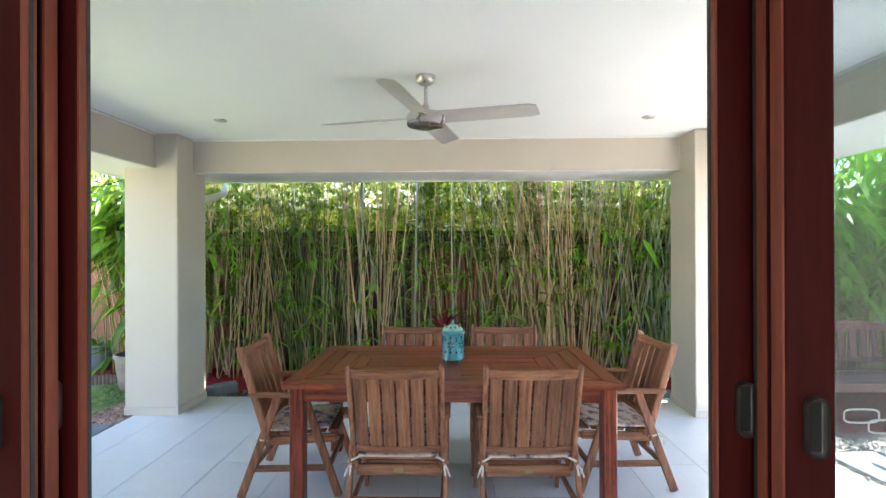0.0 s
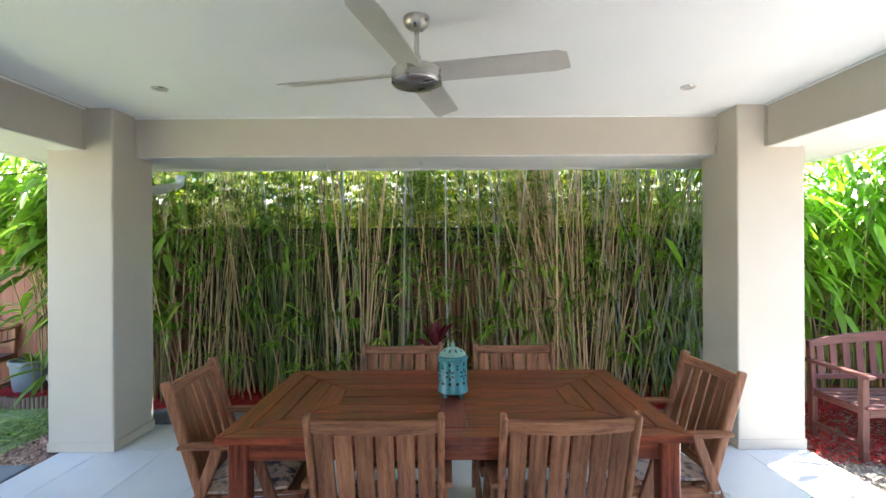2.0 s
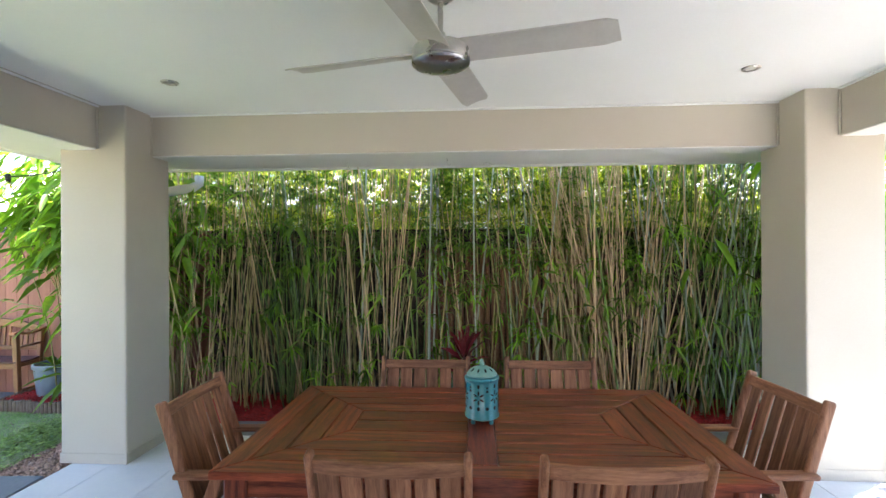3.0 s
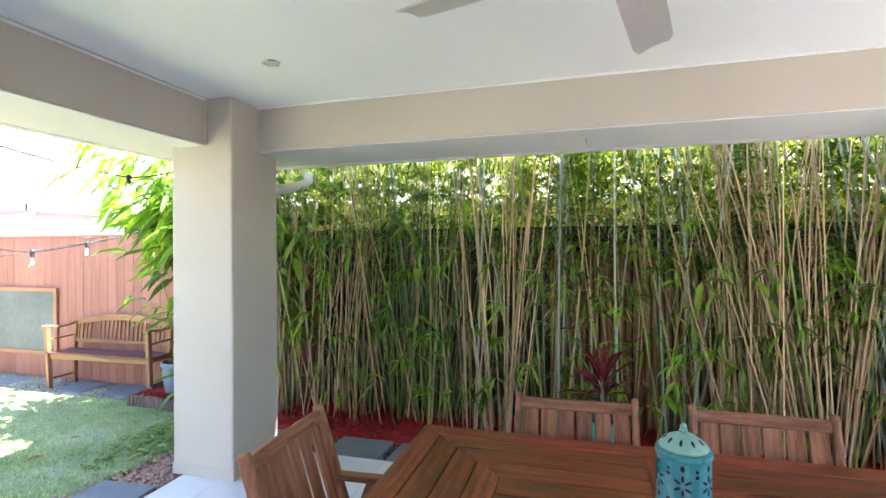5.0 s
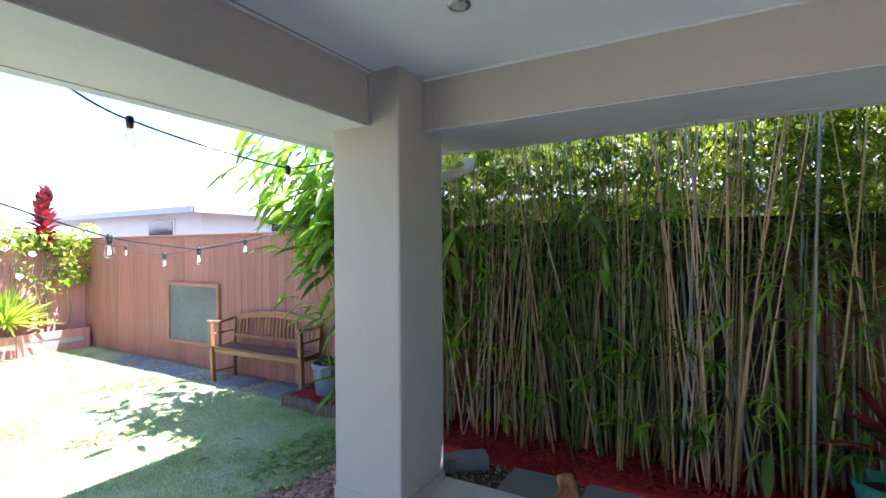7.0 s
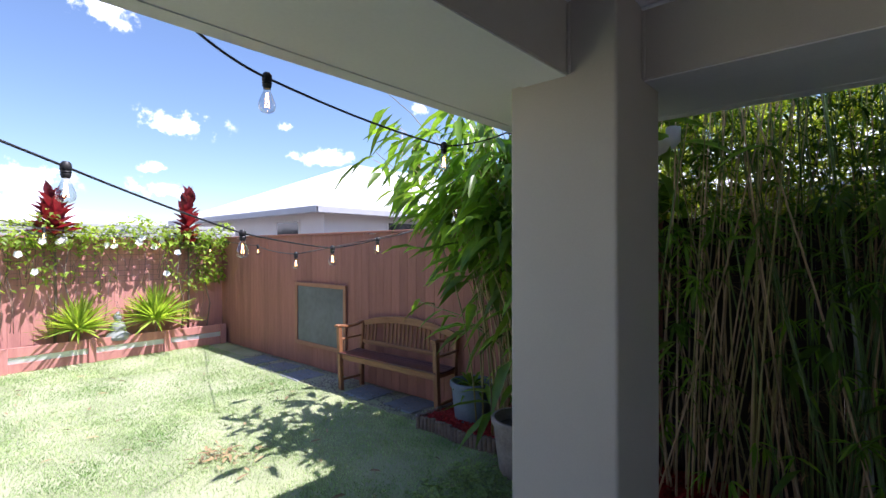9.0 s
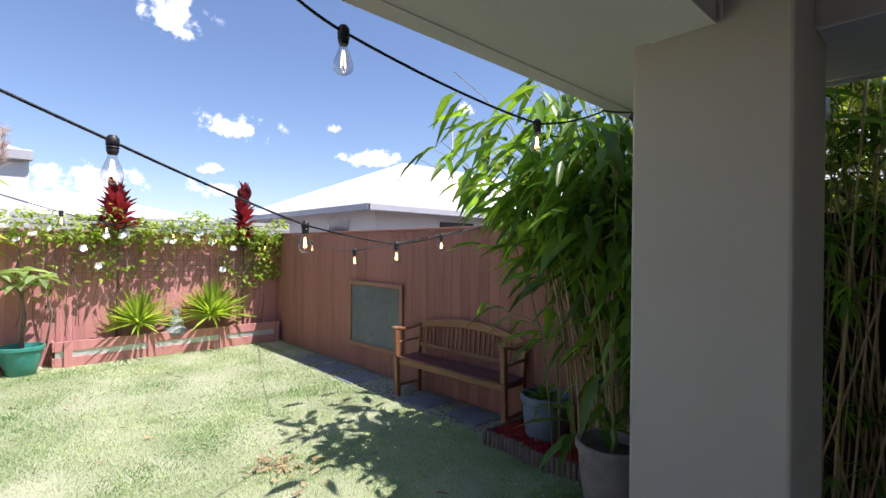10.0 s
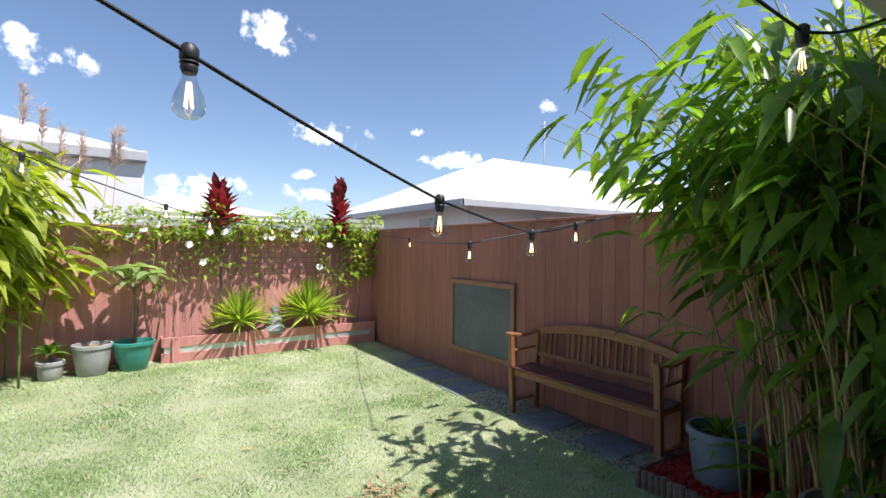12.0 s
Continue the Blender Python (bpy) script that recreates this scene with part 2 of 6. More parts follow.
M_LEAFTAN = material("dry_leaf", (0.22, 0.14, 0.06), (0.42, 0.3, 0.15), 3, 0.7, bump=0, fine=14, island=0.4)
M_CULM_G = material("green_culm", (0.065, 0.15, 0.03), (0.22, 0.32, 0.08), 3, 0.42, stretch=(3, 3, 0.8), bump=0.1, piece=0.4, island=0.2)
M_CULM_T = material("tan_culm", (0.38, 0.245, 0.125), (0.66, 0.5, 0.29), 3, 0.5, stretch=(3, 3, 0.8), bump=0.1, piece=0.3, island=0.25)
M_CULM_W = material("grey_green_culm", (0.22, 0.27, 0.2), (0.42, 0.45, 0.36), 3, 0.5, stretch=(3, 3, 0.8), bump=0.1, piece=0.2)
M_CULM_Y = material("olive_culm", (0.22, 0.19, 0.06), (0.42, 0.37, 0.14), 3, 0.45, stretch=(3, 3, 0.8), bump=0.1, piece=0.3, island=0.25)
M_STEEL = material("brushed_steel", (0.5, 0.49, 0.47), (0.62, 0.61, 0.59), 20, 0.3, metal=1.0, bump=0.03)
M_BLADEFAN = material("silver_fan_blade", (0.52, 0.51, 0.48), (0.6, 0.59, 0.56), 8, 0.45, metal=0.25, bump=0.02)
M_BLACK = material("black_rubber", (0.012, 0.012, 0.013), (0.03, 0.03, 0.032), 12, 0.5, bump=0.1)
M_DARKSLOT = material("dark_hollow", (0.008, 0.008, 0.008), (0.015, 0.015, 0.015), 12, 0.9, bump=0)
M_LANTERN = material("turquoise_enamel", (0.011, 0.155, 0.195), (0.045, 0.30, 0.355), 9, 0.3, bump=0.15, fine=60, coat=0.3)
M_TEALPATINA = material("pale_verdigris", (0.13, 0.33, 0.30), (0.30, 0.5, 0.44), 12, 0.45, bump=0.2)
M_CUSHION = material("floral_cushion_cloth", (0.09, 0.10, 0.15), (0.62, 0.5, 0.46), 13, 0.9, bump=0.3, fine=30, ramp=(0.42, 0.52))
M_TIE = material("white_cotton_tie", (0.6, 0.58, 0.55), (0.75, 0.73, 0.7), 30, 0.9, bump=0.2)
M_BRASS = material("dull_brass", (0.28, 0.2, 0.09), (0.4, 0.3, 0.15), 30, 0.45, metal=0.9)
M_BOARD = material("dusty_chalkboard", (0.085, 0.095, 0.105), (0.17, 0.19, 0.205), 2.2, 0.5, bump=0.05, fine=14)
M_BOARDFRAME = material("brown_board_frame", (0.3, 0.13, 0.075), (0.44, 0.21, 0.13), 5, 0.6, bump=0.2)
M_POTBLUE = material("blue_grey_glazed_pot", (0.12, 0.16, 0.21), (0.2, 0.25, 0.31), 5, 0.4, bump=0.1)
M_POTGREY = material("grey_stone_pot", (0.24, 0.25, 0.25), (0.38, 0.38, 0.37), 9, 0.75, bump=0.3)
M_POTTEAL = material("teal_glazed_pot", (0.02, 0.20, 0.16), (0.06, 0.32, 0.26), 5, 0.3, bump=0.1)
M_POTSTONE = material("weathered_terracotta_pot", (0.17, 0.14, 0.12), (0.36, 0.31, 0.27), 7, 0.8, bump=0.4)
M_ZINC = material("corrugated_zinc", (0.6, 0.62, 0.64), (0.75, 0.77, 0.78), 9, 0.35, metal=0.5, bump=0.05)
M_YUCCA = material("yucca_leaf", (0.18, 0.3, 0.04), (0.5, 0.58, 0.12), 3, 0.5, bump=0, fine=12, island=0.35, translucent=(1.4, 1.5, 0.5))
M_CORDY = material("crimson_cordyline_leaf", (0.10, 0.016, 0.026), (0.33, 0.06, 0.07), 4, 0.45, bump=0, fine=14, island=0.5, translucent=(1.3, 0.4, 0.4))
M_TWIG = material("grey_brown_bark", (0.12, 0.08, 0.06), (0.26, 0.19, 0.15), 9, 0.85, bump=0.4)
M_VINE = material("vine_leaf", (0.15, 0.25, 0.035), (0.4, 0.48, 0.1), 3, 0.45, bump=0, fine=12, island=0.5, translucent=(1.6, 1.7, 0.5))
M_PETAL = material("white_petal", (0.75, 0.74, 0.72), (0.85, 0.84, 0.82), 9, 0.6, bump=0)
M_STATUE = material("grey_cast_stone", (0.2, 0.21, 0.22), (0.36, 0.37, 0.38), 14, 0.85, bump=0.4)
M_WALLPALE = material("pale_house_wall", (0.7, 0.7, 0.69), (0.78, 0.78, 0.77), 1.2, 0.85, bump=0.1)
M_WINDOWDARK = material("dark_window_glass", (0.03, 0.035, 0.04), (0.05, 0.055, 0.06), 1, 0.08, bump=0)
M_BULBGLASS = thin_glass("bulb_glass", (0.9, 0.89, 0.86), 0.6, 0.05)
M_FILAMENT = glowing("filament", (1.0, 0.55, 0.2), 7.0)
M_PLUME = material("pinkish_grass_plume", (0.5, 0.4, 0.36), (0.7, 0.6, 0.55), 9, 0.9, bump=0, island=0.2, translucent=(1.2, 1.1, 1.0))
M_DECAL = material("white_glass_decal", (0.75, 0.75, 0.75), (0.8, 0.8, 0.8), 9, 0.5, bump=0)
M_LENS = material("downlight_lens", (0.5, 0.5, 0.48), (0.62, 0.62, 0.6), 9, 0.2, bump=0)

# ---- mesh helpers ----
def solid(name, verts, faces, mat, parent=None, smooth=False):
    me = bpy.data.meshes.new(name)
    me.from_pydata([tuple(v) for v in verts], [], [tuple(f) for f in faces])
    me.materials.append(mat)
    if smooth:
        me.shade_smooth()
    ob = new(name, me)
    ob.parent = parent
    return ob


def part(name, bm, mat, parent=None, label="", smooth=False):
    """Links a bmesh as one mesh object, under a thing or a part."""
    me = bpy.data.meshes.new(name)
    bm.normal_update()
    bm.to_mesh(me)
    bm.free()
    me.materials.append(mat)
    if smooth:
        me.shade_smooth()
        me.set_sharp_from_angle(angle=radians(38))
    ob = new(name, me)
    ob.parent = parent
    if label:
        ob["label"] = label
    return ob


def share(name, mesh, parent, m):
    """One more object on the same mesh."""
    ob = new(name, mesh)
    ob.parent = parent
    ob.matrix_basis = m
    return ob


def thing(name, m, label, category, group=""):
    ob = new(name)
    ob.empty_display_size = 0.1
    ob.matrix_basis = m
    return tagged(ob, label, category, group)


def add_box(bm, lo, hi, bevel=0.0, m=None, segments=1):
    r = bmesh.ops.create_cube(bm, size=1.0)
    c = [(a + b) / 2 for a, b in zip(lo, hi)]
    s = [abs(b - a) for a, b in zip(lo, hi)]
    t = Matrix.Translation(c) @ Matrix.Diagonal((*s, 1))
    bmesh.ops.transform(bm, matrix=(m @ t if m else t), verts=r["verts"])
    if bevel:
        edges = list({e for v in r["verts"] for e in v.link_edges})
        bmesh.ops.bevel(bm, geom=edges, offset=bevel, segments=segments, affect="EDGES", profile=0.5)
    return bm


def box(lo, hi, bevel=0.0, m=None, segments=1):
    return add_box(bmesh.new(), lo, hi, bevel, m, segments)


def bar(bm, a, b, w, d, bevel=0.004, up=(0, 0, 1), segments=1):
    """A squared bar from a to b, w wide and d deep."""
    a, b = Vector(a), Vector(b)
    z = (b - a).normalized()
    x = Vector(up).cross(z)
    x = x.normalized() if x.length > 1e-4 else Vector((1, 0, 0))
    y = z.cross(x)
    m = Matrix((x, y, z)).transposed().to_4x4()
    m.translation = (a + b) / 2
    return add_box(bm, (-w / 2, -d / 2, -(b - a).length / 2), (w / 2, d / 2, (b - a).length / 2), bevel, m, segments)


def tube_data(points, radii, seg=6, caps=True, verts=None, faces=None):
    """Vertices and faces of a tube along points."""
    verts = [] if verts is None else verts
    faces = [] if faces is None else faces
    base = len(verts)
    pts = [Vector(p) for p in points]
    side = None
    for i, p in enumerate(pts):
        d = (pts[min(i + 1, len(pts) - 1)] - pts[max(i - 1, 0)]).normalized()
        if side is None:
            side = d.cross(Vector((0, 0, 1)) if abs(d.z) < 0.9 else Vector((1, 0, 0))).normalized()
        side = (side - d * side.dot(d)).normalized()
        other = d.cross(side)
        r = radii[i] if hasattr(radii, "__len__") else radii
        for k in range(seg):
            a = 2 * math.pi * k / seg
            verts.append(p + side * (r * math.cos(a)) + other * (r * math.sin(a)))
    for i in range(len(pts) - 1):
        for k in range(seg):
            q, w = base + i * seg + k, base + i * seg + (k + 1) % seg
            faces.append((q, w, w + seg, q + seg))
    if caps:
        faces.append(tuple(base + k for k in reversed(range(seg))))
        faces.append(tuple(base + (len(pts) - 1) * seg + k for k in range(seg)))
    return verts, faces


def tube(name, points, radii, mat, parent=None, seg=8):
    v, f = tube_data(points, radii, seg)
    return solid(name, v, f, mat, parent, True)


def lathe(profile, seg=32, centre=(0, 0, 0)):
    """Turned shape from (radius, height) pairs; a closed skin where the ends have radius 0."""
    bm = bmesh.new()
    rings = []
    for r, z in profile:
        if r < 1e-6:
            rings.append([bm.verts.new((centre[0], centre[1], centre[2] + z))])
        else:
            rings.append([bm.verts.new((centre[0] + r * math.cos(2 * math.pi * k / seg), centre[1] + r * math.sin(2 * math.pi * k / seg), centre[2] + z)) for k in range(seg)])
    for a, b in zip(rings, rings[1:]):
        for k in range(seg):
            if len(a) == 1 and len(b) > 1:
                bm.faces.new((a[0], b[(k + 1) % seg], b[k]))
            elif len(b) == 1 and len(a) > 1:
                bm.faces.new((a[k], a[(k + 1) % seg], b[0]))
            elif len(a) > 1:
                bm.faces.new((a[k], a[(k + 1) % seg], b[(k + 1) % seg], b[k]))
    bmesh.ops.recalc_face_normals(bm, faces=bm.faces)
    return bm


def leaf_mesh(name, origin, heading, length, width, droop, mat, parent=None, fold=0.25, smooth=True, lift=None):
    """Many folded, drooping blades in one mesh. All but mat are arrays, one row a leaf."""
    o = np.asarray(origin, float)
    d = np.asarray(heading, float)
    d /= np.linalg.norm(d, axis=1, keepdims=True) + 1e-9
    n = len(o)
    L, W, D = (np.broadcast_to(np.asarray(a, float), (n,)) for a in (length, width, droop))
    side = np.cross(d, np.tile((0.0, 0.0, 1.0), (n, 1)))
    side += np.random.normal(0, 0.35, (n, 3)) * 0.6
    side -= d * np.sum(side * d, axis=1, keepdims=True)
    side /= np.linalg.norm(side, axis=1, keepdims=True) + 1e-9
    up = np.cross(side, d)
    down = np.array((0, 0, -1.0))
    def at(f):
        return o + d * (L * f)[:, None] + down * (D * L * f * f)[:, None]
    rows = [at(0.0)]
    for f, w in ((0.28, 0.5), (0.65, 0.42)):
        c = at(f)
        rows += [c + side * (W * w)[:, None] + up * (W * fold)[:, None], c, c - side * (W * w)[:, None] + up * (W * fold)[:, None]]
    rows.append(at(1.0))
    v = np.stack(rows, axis=1).reshape(-1, 3)
    quads = np.array([(1, 4, 5, 2), (2, 5, 6, 3)])
    tris = np.array([(0, 1, 2), (0, 2, 3), (4, 7, 5), (5, 7, 6)])
    base = np.arange(n)[:, None, None] * 8
    faces = (quads[None] + base).reshape(-1, 4).tolist() + (tris[None] + base).reshape(-1, 3).tolist()
    me = bpy.data.meshes.new(name)
    me.from_pydata(v.tolist(), [], faces)
    me.materials.append(mat)
    if smooth:
        me.shade_smooth()
    ob = new(name, me)
    ob.parent = parent
    return ob

# ---- setting: ground, slab, columns, roof ----
GZ = -0.055
ground = solid("ground", [(-400, -400, GZ - 0.03), (400, -400, GZ - 0.03), (400, 400, GZ - 0.03), (-400, 400, GZ - 0.03)], [(0, 1, 2, 3)], M_SOIL)
tagged(ground, "dark bare soil around the house and garden", "ground", kind="structure")


def sheet(name, x0, x1, y0, y1, z, mat, step=0.12, rough=0.012, depth=0.05):
    """A slightly uneven slab of ground with its own edge."""
    nx, ny = max(int((x1 - x0) / step), 2), max(int((y1 - y0) / step), 2)
    v, f = [], []
    for j in range(ny + 1):
        for i in range(nx + 1):
            x, y = x0 + (x1 - x0) * i / nx, y0 + (y1 - y0) * j / ny
            v.append((x, y, z + rough * noise.noise((x * 1.7, y * 1.7, 3.1))))
    for j in range(ny):
        for i in range(nx):
            a = j * (nx + 1) + i
            f.append((a, a + 1, a + nx + 2, a + nx + 1))
    rim = [i for i in range(nx + 1)] + [j * (nx + 1) + nx for j in range(1, ny + 1)] + [ny * (nx + 1) + i for i in range(nx - 1, -1, -1)] + [j * (nx + 1) for j in range(ny - 1, 0, -1)]
    low = len(v)
    v += [(v[k][0], v[k][1], z - depth) for k in rim]
    for k in range(len(rim)):
        q = (k + 1) % len(rim)
        f.append((rim[k], low + k, low + q, rim[q]))
    return solid(name, v, f, mat, None, True)


lawn = tagged(sheet("lawn", -10.5, -3.5, -4.0, 6.04, GZ, M_LAWN), "mown green lawn with yellowed patches", "lawn", kind="structure")
pebble_bed = tagged(sheet("gravel_strip", -3.5, -2.95, -2.0, 5.2, GZ - 0.02, M_GRAVEL), "strip of soil under brown pebbles", "gravel", kind="structure")
bed = tagged(sheet("mulch_bed", -3.3, 7.3, 5.24, 6.03, GZ + 0.012, M_MULCH, 0.06, 0.03), "garden bed of red dyed mulch", "garden bed", kind="structure")
side_bed = tagged(sheet("side_garden", 2.76, 7.5, -2.0, 5.2, GZ - 0.02, M_GRAVELGREY), "soil of the side garden under pale gravel", "ground", kind="structure")

# tiled slab
slab = part("floor", box((-2.93, -4.0, -0.22), (2.72, 4.80, -0.010)), M_GROUT)
tagged(slab, "pale grey porcelain tiled patio floor", "floor", kind="structure")

# columns
COL_Y0, COL_Y1 = 4.23, 4.73
BEAM_Z, CEIL_Z = 2.285, 2.60


def column(name, x0, x1):
    bm = box((x0, COL_Y0, 0.0), (x1, COL_Y1, BEAM_Z + 0.33), 0.012, segments=2)
    c = tagged(part(name, bm, M_RENDER), "square beige rendered patio column", "column", kind="structure")
    sk = bmesh.new()
    add_box(sk, (x0 - 0.006, COL_Y0 - 0.006, 0.0), (x1 + 0.006, COL_Y1 + 0.006, 0.075), 0.003)
    part("skirting", sk, M_RENDER, c)
    return c


column("column_1", -3.017, -2.517)
column("column_2", 2.20, 2.706)

beam_f = part("beam_north", box((-2.728, 4.51, BEAM_Z), (2.419, 4.72, CEIL_Z + 0.05), 0.006), M_RENDER)
beam_l = part("beam_west", box((-2.95, 1.2, BEAM_Z), (-2.728, COL_Y0 + 0.02, CEIL_Z + 0.05), 0.006), M_RENDER)
beam_r = part("beam_east", box((2.419, 1.2, BEAM_Z), (2.65, COL_Y0 + 0.02, CEIL_Z + 0.05), 0.006), M_RENDER)
for b in (beam_f, beam_l, beam_r):
    tagged(b, "beige rendered beam under the patio ceiling", "beam", kind="structure")
ceiling = part("ceiling", box((-2.7, 1.2, CEIL_Z), (2.6, 4.6, CEIL_Z + 0.06)), M_CEIL)
tagged(ceiling, "flat white painted patio ceiling", "ceiling", kind="structure")
# small white bead where ceiling meets the beams
for nm, lo, hi in (("trim_1", (-2.515, 4.488, CEIL_Z - 0.014), (2.198, 4.508, CEIL_Z - 0.001)),
                   ("trim_2", (-2.726, 1.2, CEIL_Z - 0.014), (-2.706, 4.22, CEIL_Z - 0.001)),
                   ("trim_3", (2.397, 1.2, CEIL_Z - 0.014), (2.417, 4.22, CEIL_Z - 0.001))):
    tagged(part(nm, box(lo, hi, 0.003), M_CEIL), "thin white ceiling bead", "trim", kind="structure")
# sealed joints down the beam ends
for nm, lo, hi in (("joint_1", (-2.726, 4.212, BEAM_Z), (-2.712, 4.228, CEIL_Z - 0.02)), ("joint_2", (-2.515, 4.492, BEAM_Z), (-2.501, 4.508, CEIL_Z - 0.02)),
                   ("joint_3", (2.403, 4.212, BEAM_Z), (2.417, 4.228, CEIL_Z - 0.02)), ("joint_4", (2.184, 4.492, BEAM_Z), (2.198, 4.508, CEIL_Z - 0.02))):
    tagged(part(nm, box(lo, hi, 0.003), M_RENDER), "narrow bead at the beam joint", "trim", kind="structure")

# eaves: white sheet, fascia and gutter round the roof
EX0, EX1, EY1 = -3.39, 3.22, 5.18
for nm, lo, hi in (("ceiling_eave_north", (EX0, 4.722), (EX1, EY1)), ("ceiling_eave_west", (EX0, -4.0), (-2.954, 4.718)), ("ceiling_eave_east", (2.654, -4.0), (EX1, 4.718))):
    tagged(part(nm, box((*lo, BEAM_Z + 0.004), (*hi, BEAM_Z + 0.02)), M_SOFFIT), "white sheet lining under the eaves", "soffit", kind="structure")
# white lining on the undersides of the beams
under = bmesh.new()
add_box(under, (-2.51, 4.514, BEAM_Z - 0.006), (2.195, 4.716, BEAM_Z - 0.001))
add_box(under, (-2.946, 1.2, BEAM_Z - 0.006), (-2.732, 4.222, BEAM_Z - 0.001))
add_box(under, (2.423, 1.2, BEAM_Z - 0.006), (2.646, 4.222, BEAM_Z - 0.001))
tagged(part("trim_beam_underside", under, M_SOFFIT), "white painted underside of the beams", "trim", kind="structure")

roof = thing("roof", Matrix(), "low pitched pale sheet roof with white gutters", "roof")
roof["kind"] = "structure"
v = [(EX0 + 0.02, -9.0, 2.38), (EX1 - 0.02, -9.0, 2.38), (EX1 - 0.02, EY1 - 0.02, 2.38), (EX0 + 0.02, EY1 - 0.02, 2.38),
     (-0.6, -6.0, 3.78), (0.4, -6.0, 3.78), (0.4, 2.4, 3.78), (-0.6, 2.4, 3.78)]
solid("roof_sheet", v, [(0, 1, 5, 4), (1, 2, 6, 5), (2, 3, 7, 6), (3, 0, 4, 7), (4, 5, 6, 7)], M_METALROOF, roof)


def gutter(a, b, out):
    """A quad gutter along a-b, open to the sky, lip outwards."""
    bm = bmesh.new()
    a, b, out = Vector(a), Vector(b), Vector(out)
    prof = [(0.0, 0.10), (0.0, 0.0), (0.085, 0.0), (0.105, 0.025), (0.105, 0.085), (0.118, 0.092), (0.118, 0.10), (0.095, 0.10), (0.095, 0.03), (0.08, 0.012), (0.012, 0.012), (0.012, 0.10)]
    ra = [bm.verts.new(a + out * p + Vector((0, 0, q))) for p, q in prof]
    rb = [bm.verts.new(b + out * p + Vector((0, 0, q))) for p, q in prof]
    for k in range(len(prof)):
        q = (k + 1) % len(prof)
        bm.faces.new((ra[k], rb[k], rb[q], ra[q]))
    bm.faces.new(ra), bm.faces.new(rb)
    bmesh.ops.recalc_face_normals(bm, faces=bm.faces)
    return bm


for a, b, o in (((EX0, -9.0, BEAM_Z), (EX0, EY1 + 0.1, BEAM_Z), (-1, 0, 0)), ((EX0 - 0.1, EY1, BEAM_Z), (EX1 + 0.1, EY1, BEAM_Z), (0, 1, 0)), ((EX1, -9.0, BEAM_Z), (EX1, EY1 + 0.1, BEAM_Z), (1, 0, 0))):
    part("gutter", gutter(a, b, o), M_SOFFIT, roof)
fb = bmesh.new()
add_box(fb, (EX0 + 0.001, -4.0, BEAM_Z + 0.022), (EX0 + 0.02, EY1, 2.40))
add_box(fb, (EX1 - 0.02, -4.0, BEAM_Z + 0.022), (EX1 - 0.001, EY1, 2.40))
add_box(fb, (EX0 + 0.02, EY1 - 0.02, BEAM_Z + 0.022), (EX1 - 0.02, EY1 - 0.001, 2.40))
part("fascia", fb, M_SOFFIT, roof)

# ---- the room behind, with its stacked sliding doors ----
WY = 0.94
wall = bmesh.new()
add_box(wall, (-3.0, WY + 0.02, 0.0), (-2.05, WY + 0.2, CEIL_Z + 0.05))
add_box(wall, (2.05, WY + 0.02, 0.0), (2.7, WY + 0.2, CEIL_Z + 0.05))
add_box(wall, (-2.05, WY + 0.02, 2.36), (2.05, WY + 0.2, CEIL_Z + 0.05))
tagged(part("wall_house", wall, M_RENDER), "beige rendered house wall with a wide doorway", "wall", kind="structure")
inner = bmesh.new()
add_box(inner, (-3.0, -4.1, 0.0), (-2.9, WY + 0.02, 2.6))
add_box(inner, (2.6, -4.1, 0.0), (2.7, WY + 0.02, 2.6))
add_box(inner, (-2.9, -4.1, 0.0), (2.6, -4.0, 0.3))
add_box(inner, (-2.9, -4.1, 2.3), (2.6, -4.0, 2.6))
add_box(inner, (-2.9, -4.1, 0.3), (-2.3, -4.0, 2.3))
add_box(inner, (2.0, -4.1, 0.3), (2.6, -4.0, 2.3))
add_box(inner, (-2.9, WY - 0.02, 2.36), (2.6, WY + 0.018, 2.6))
add_box(inner, (-2.9, WY - 0.02, 0.0), (-2.05, WY + 0.018, 2.36))
add_box(inner, (2.05, WY - 0.02, 0.0), (2.6, WY + 0.018, 2.36))
tagged(part("wall_room", inner, M_INNER), "warm white walls of the room inside", "wall", kind="structure")
tagged(part("ceiling_room", box((-3.0, -4.1, 2.6), (2.7, WY + 0.02, 2.66)), M_CEIL), "white ceiling of the room inside", "ceiling", kind="structure")

head = bmesh.new()
add_box(head, (-2.05, WY - 0.10, 2.27), (2.05, WY + 0.17, 2.36), 0.006)
add_box(head, (-2.05, WY - 0.10, 0.0), (-1.97, WY + 0.17, 2.27), 0.006)
add_box(head, (1.97, WY - 0.10, 0.0), (2.05, WY + 0.17, 2.27), 0.006)
tagged(part("door_frame", head, M_DOOR), "dark red mahogany sliding door frame", "door frame", kind="structure")


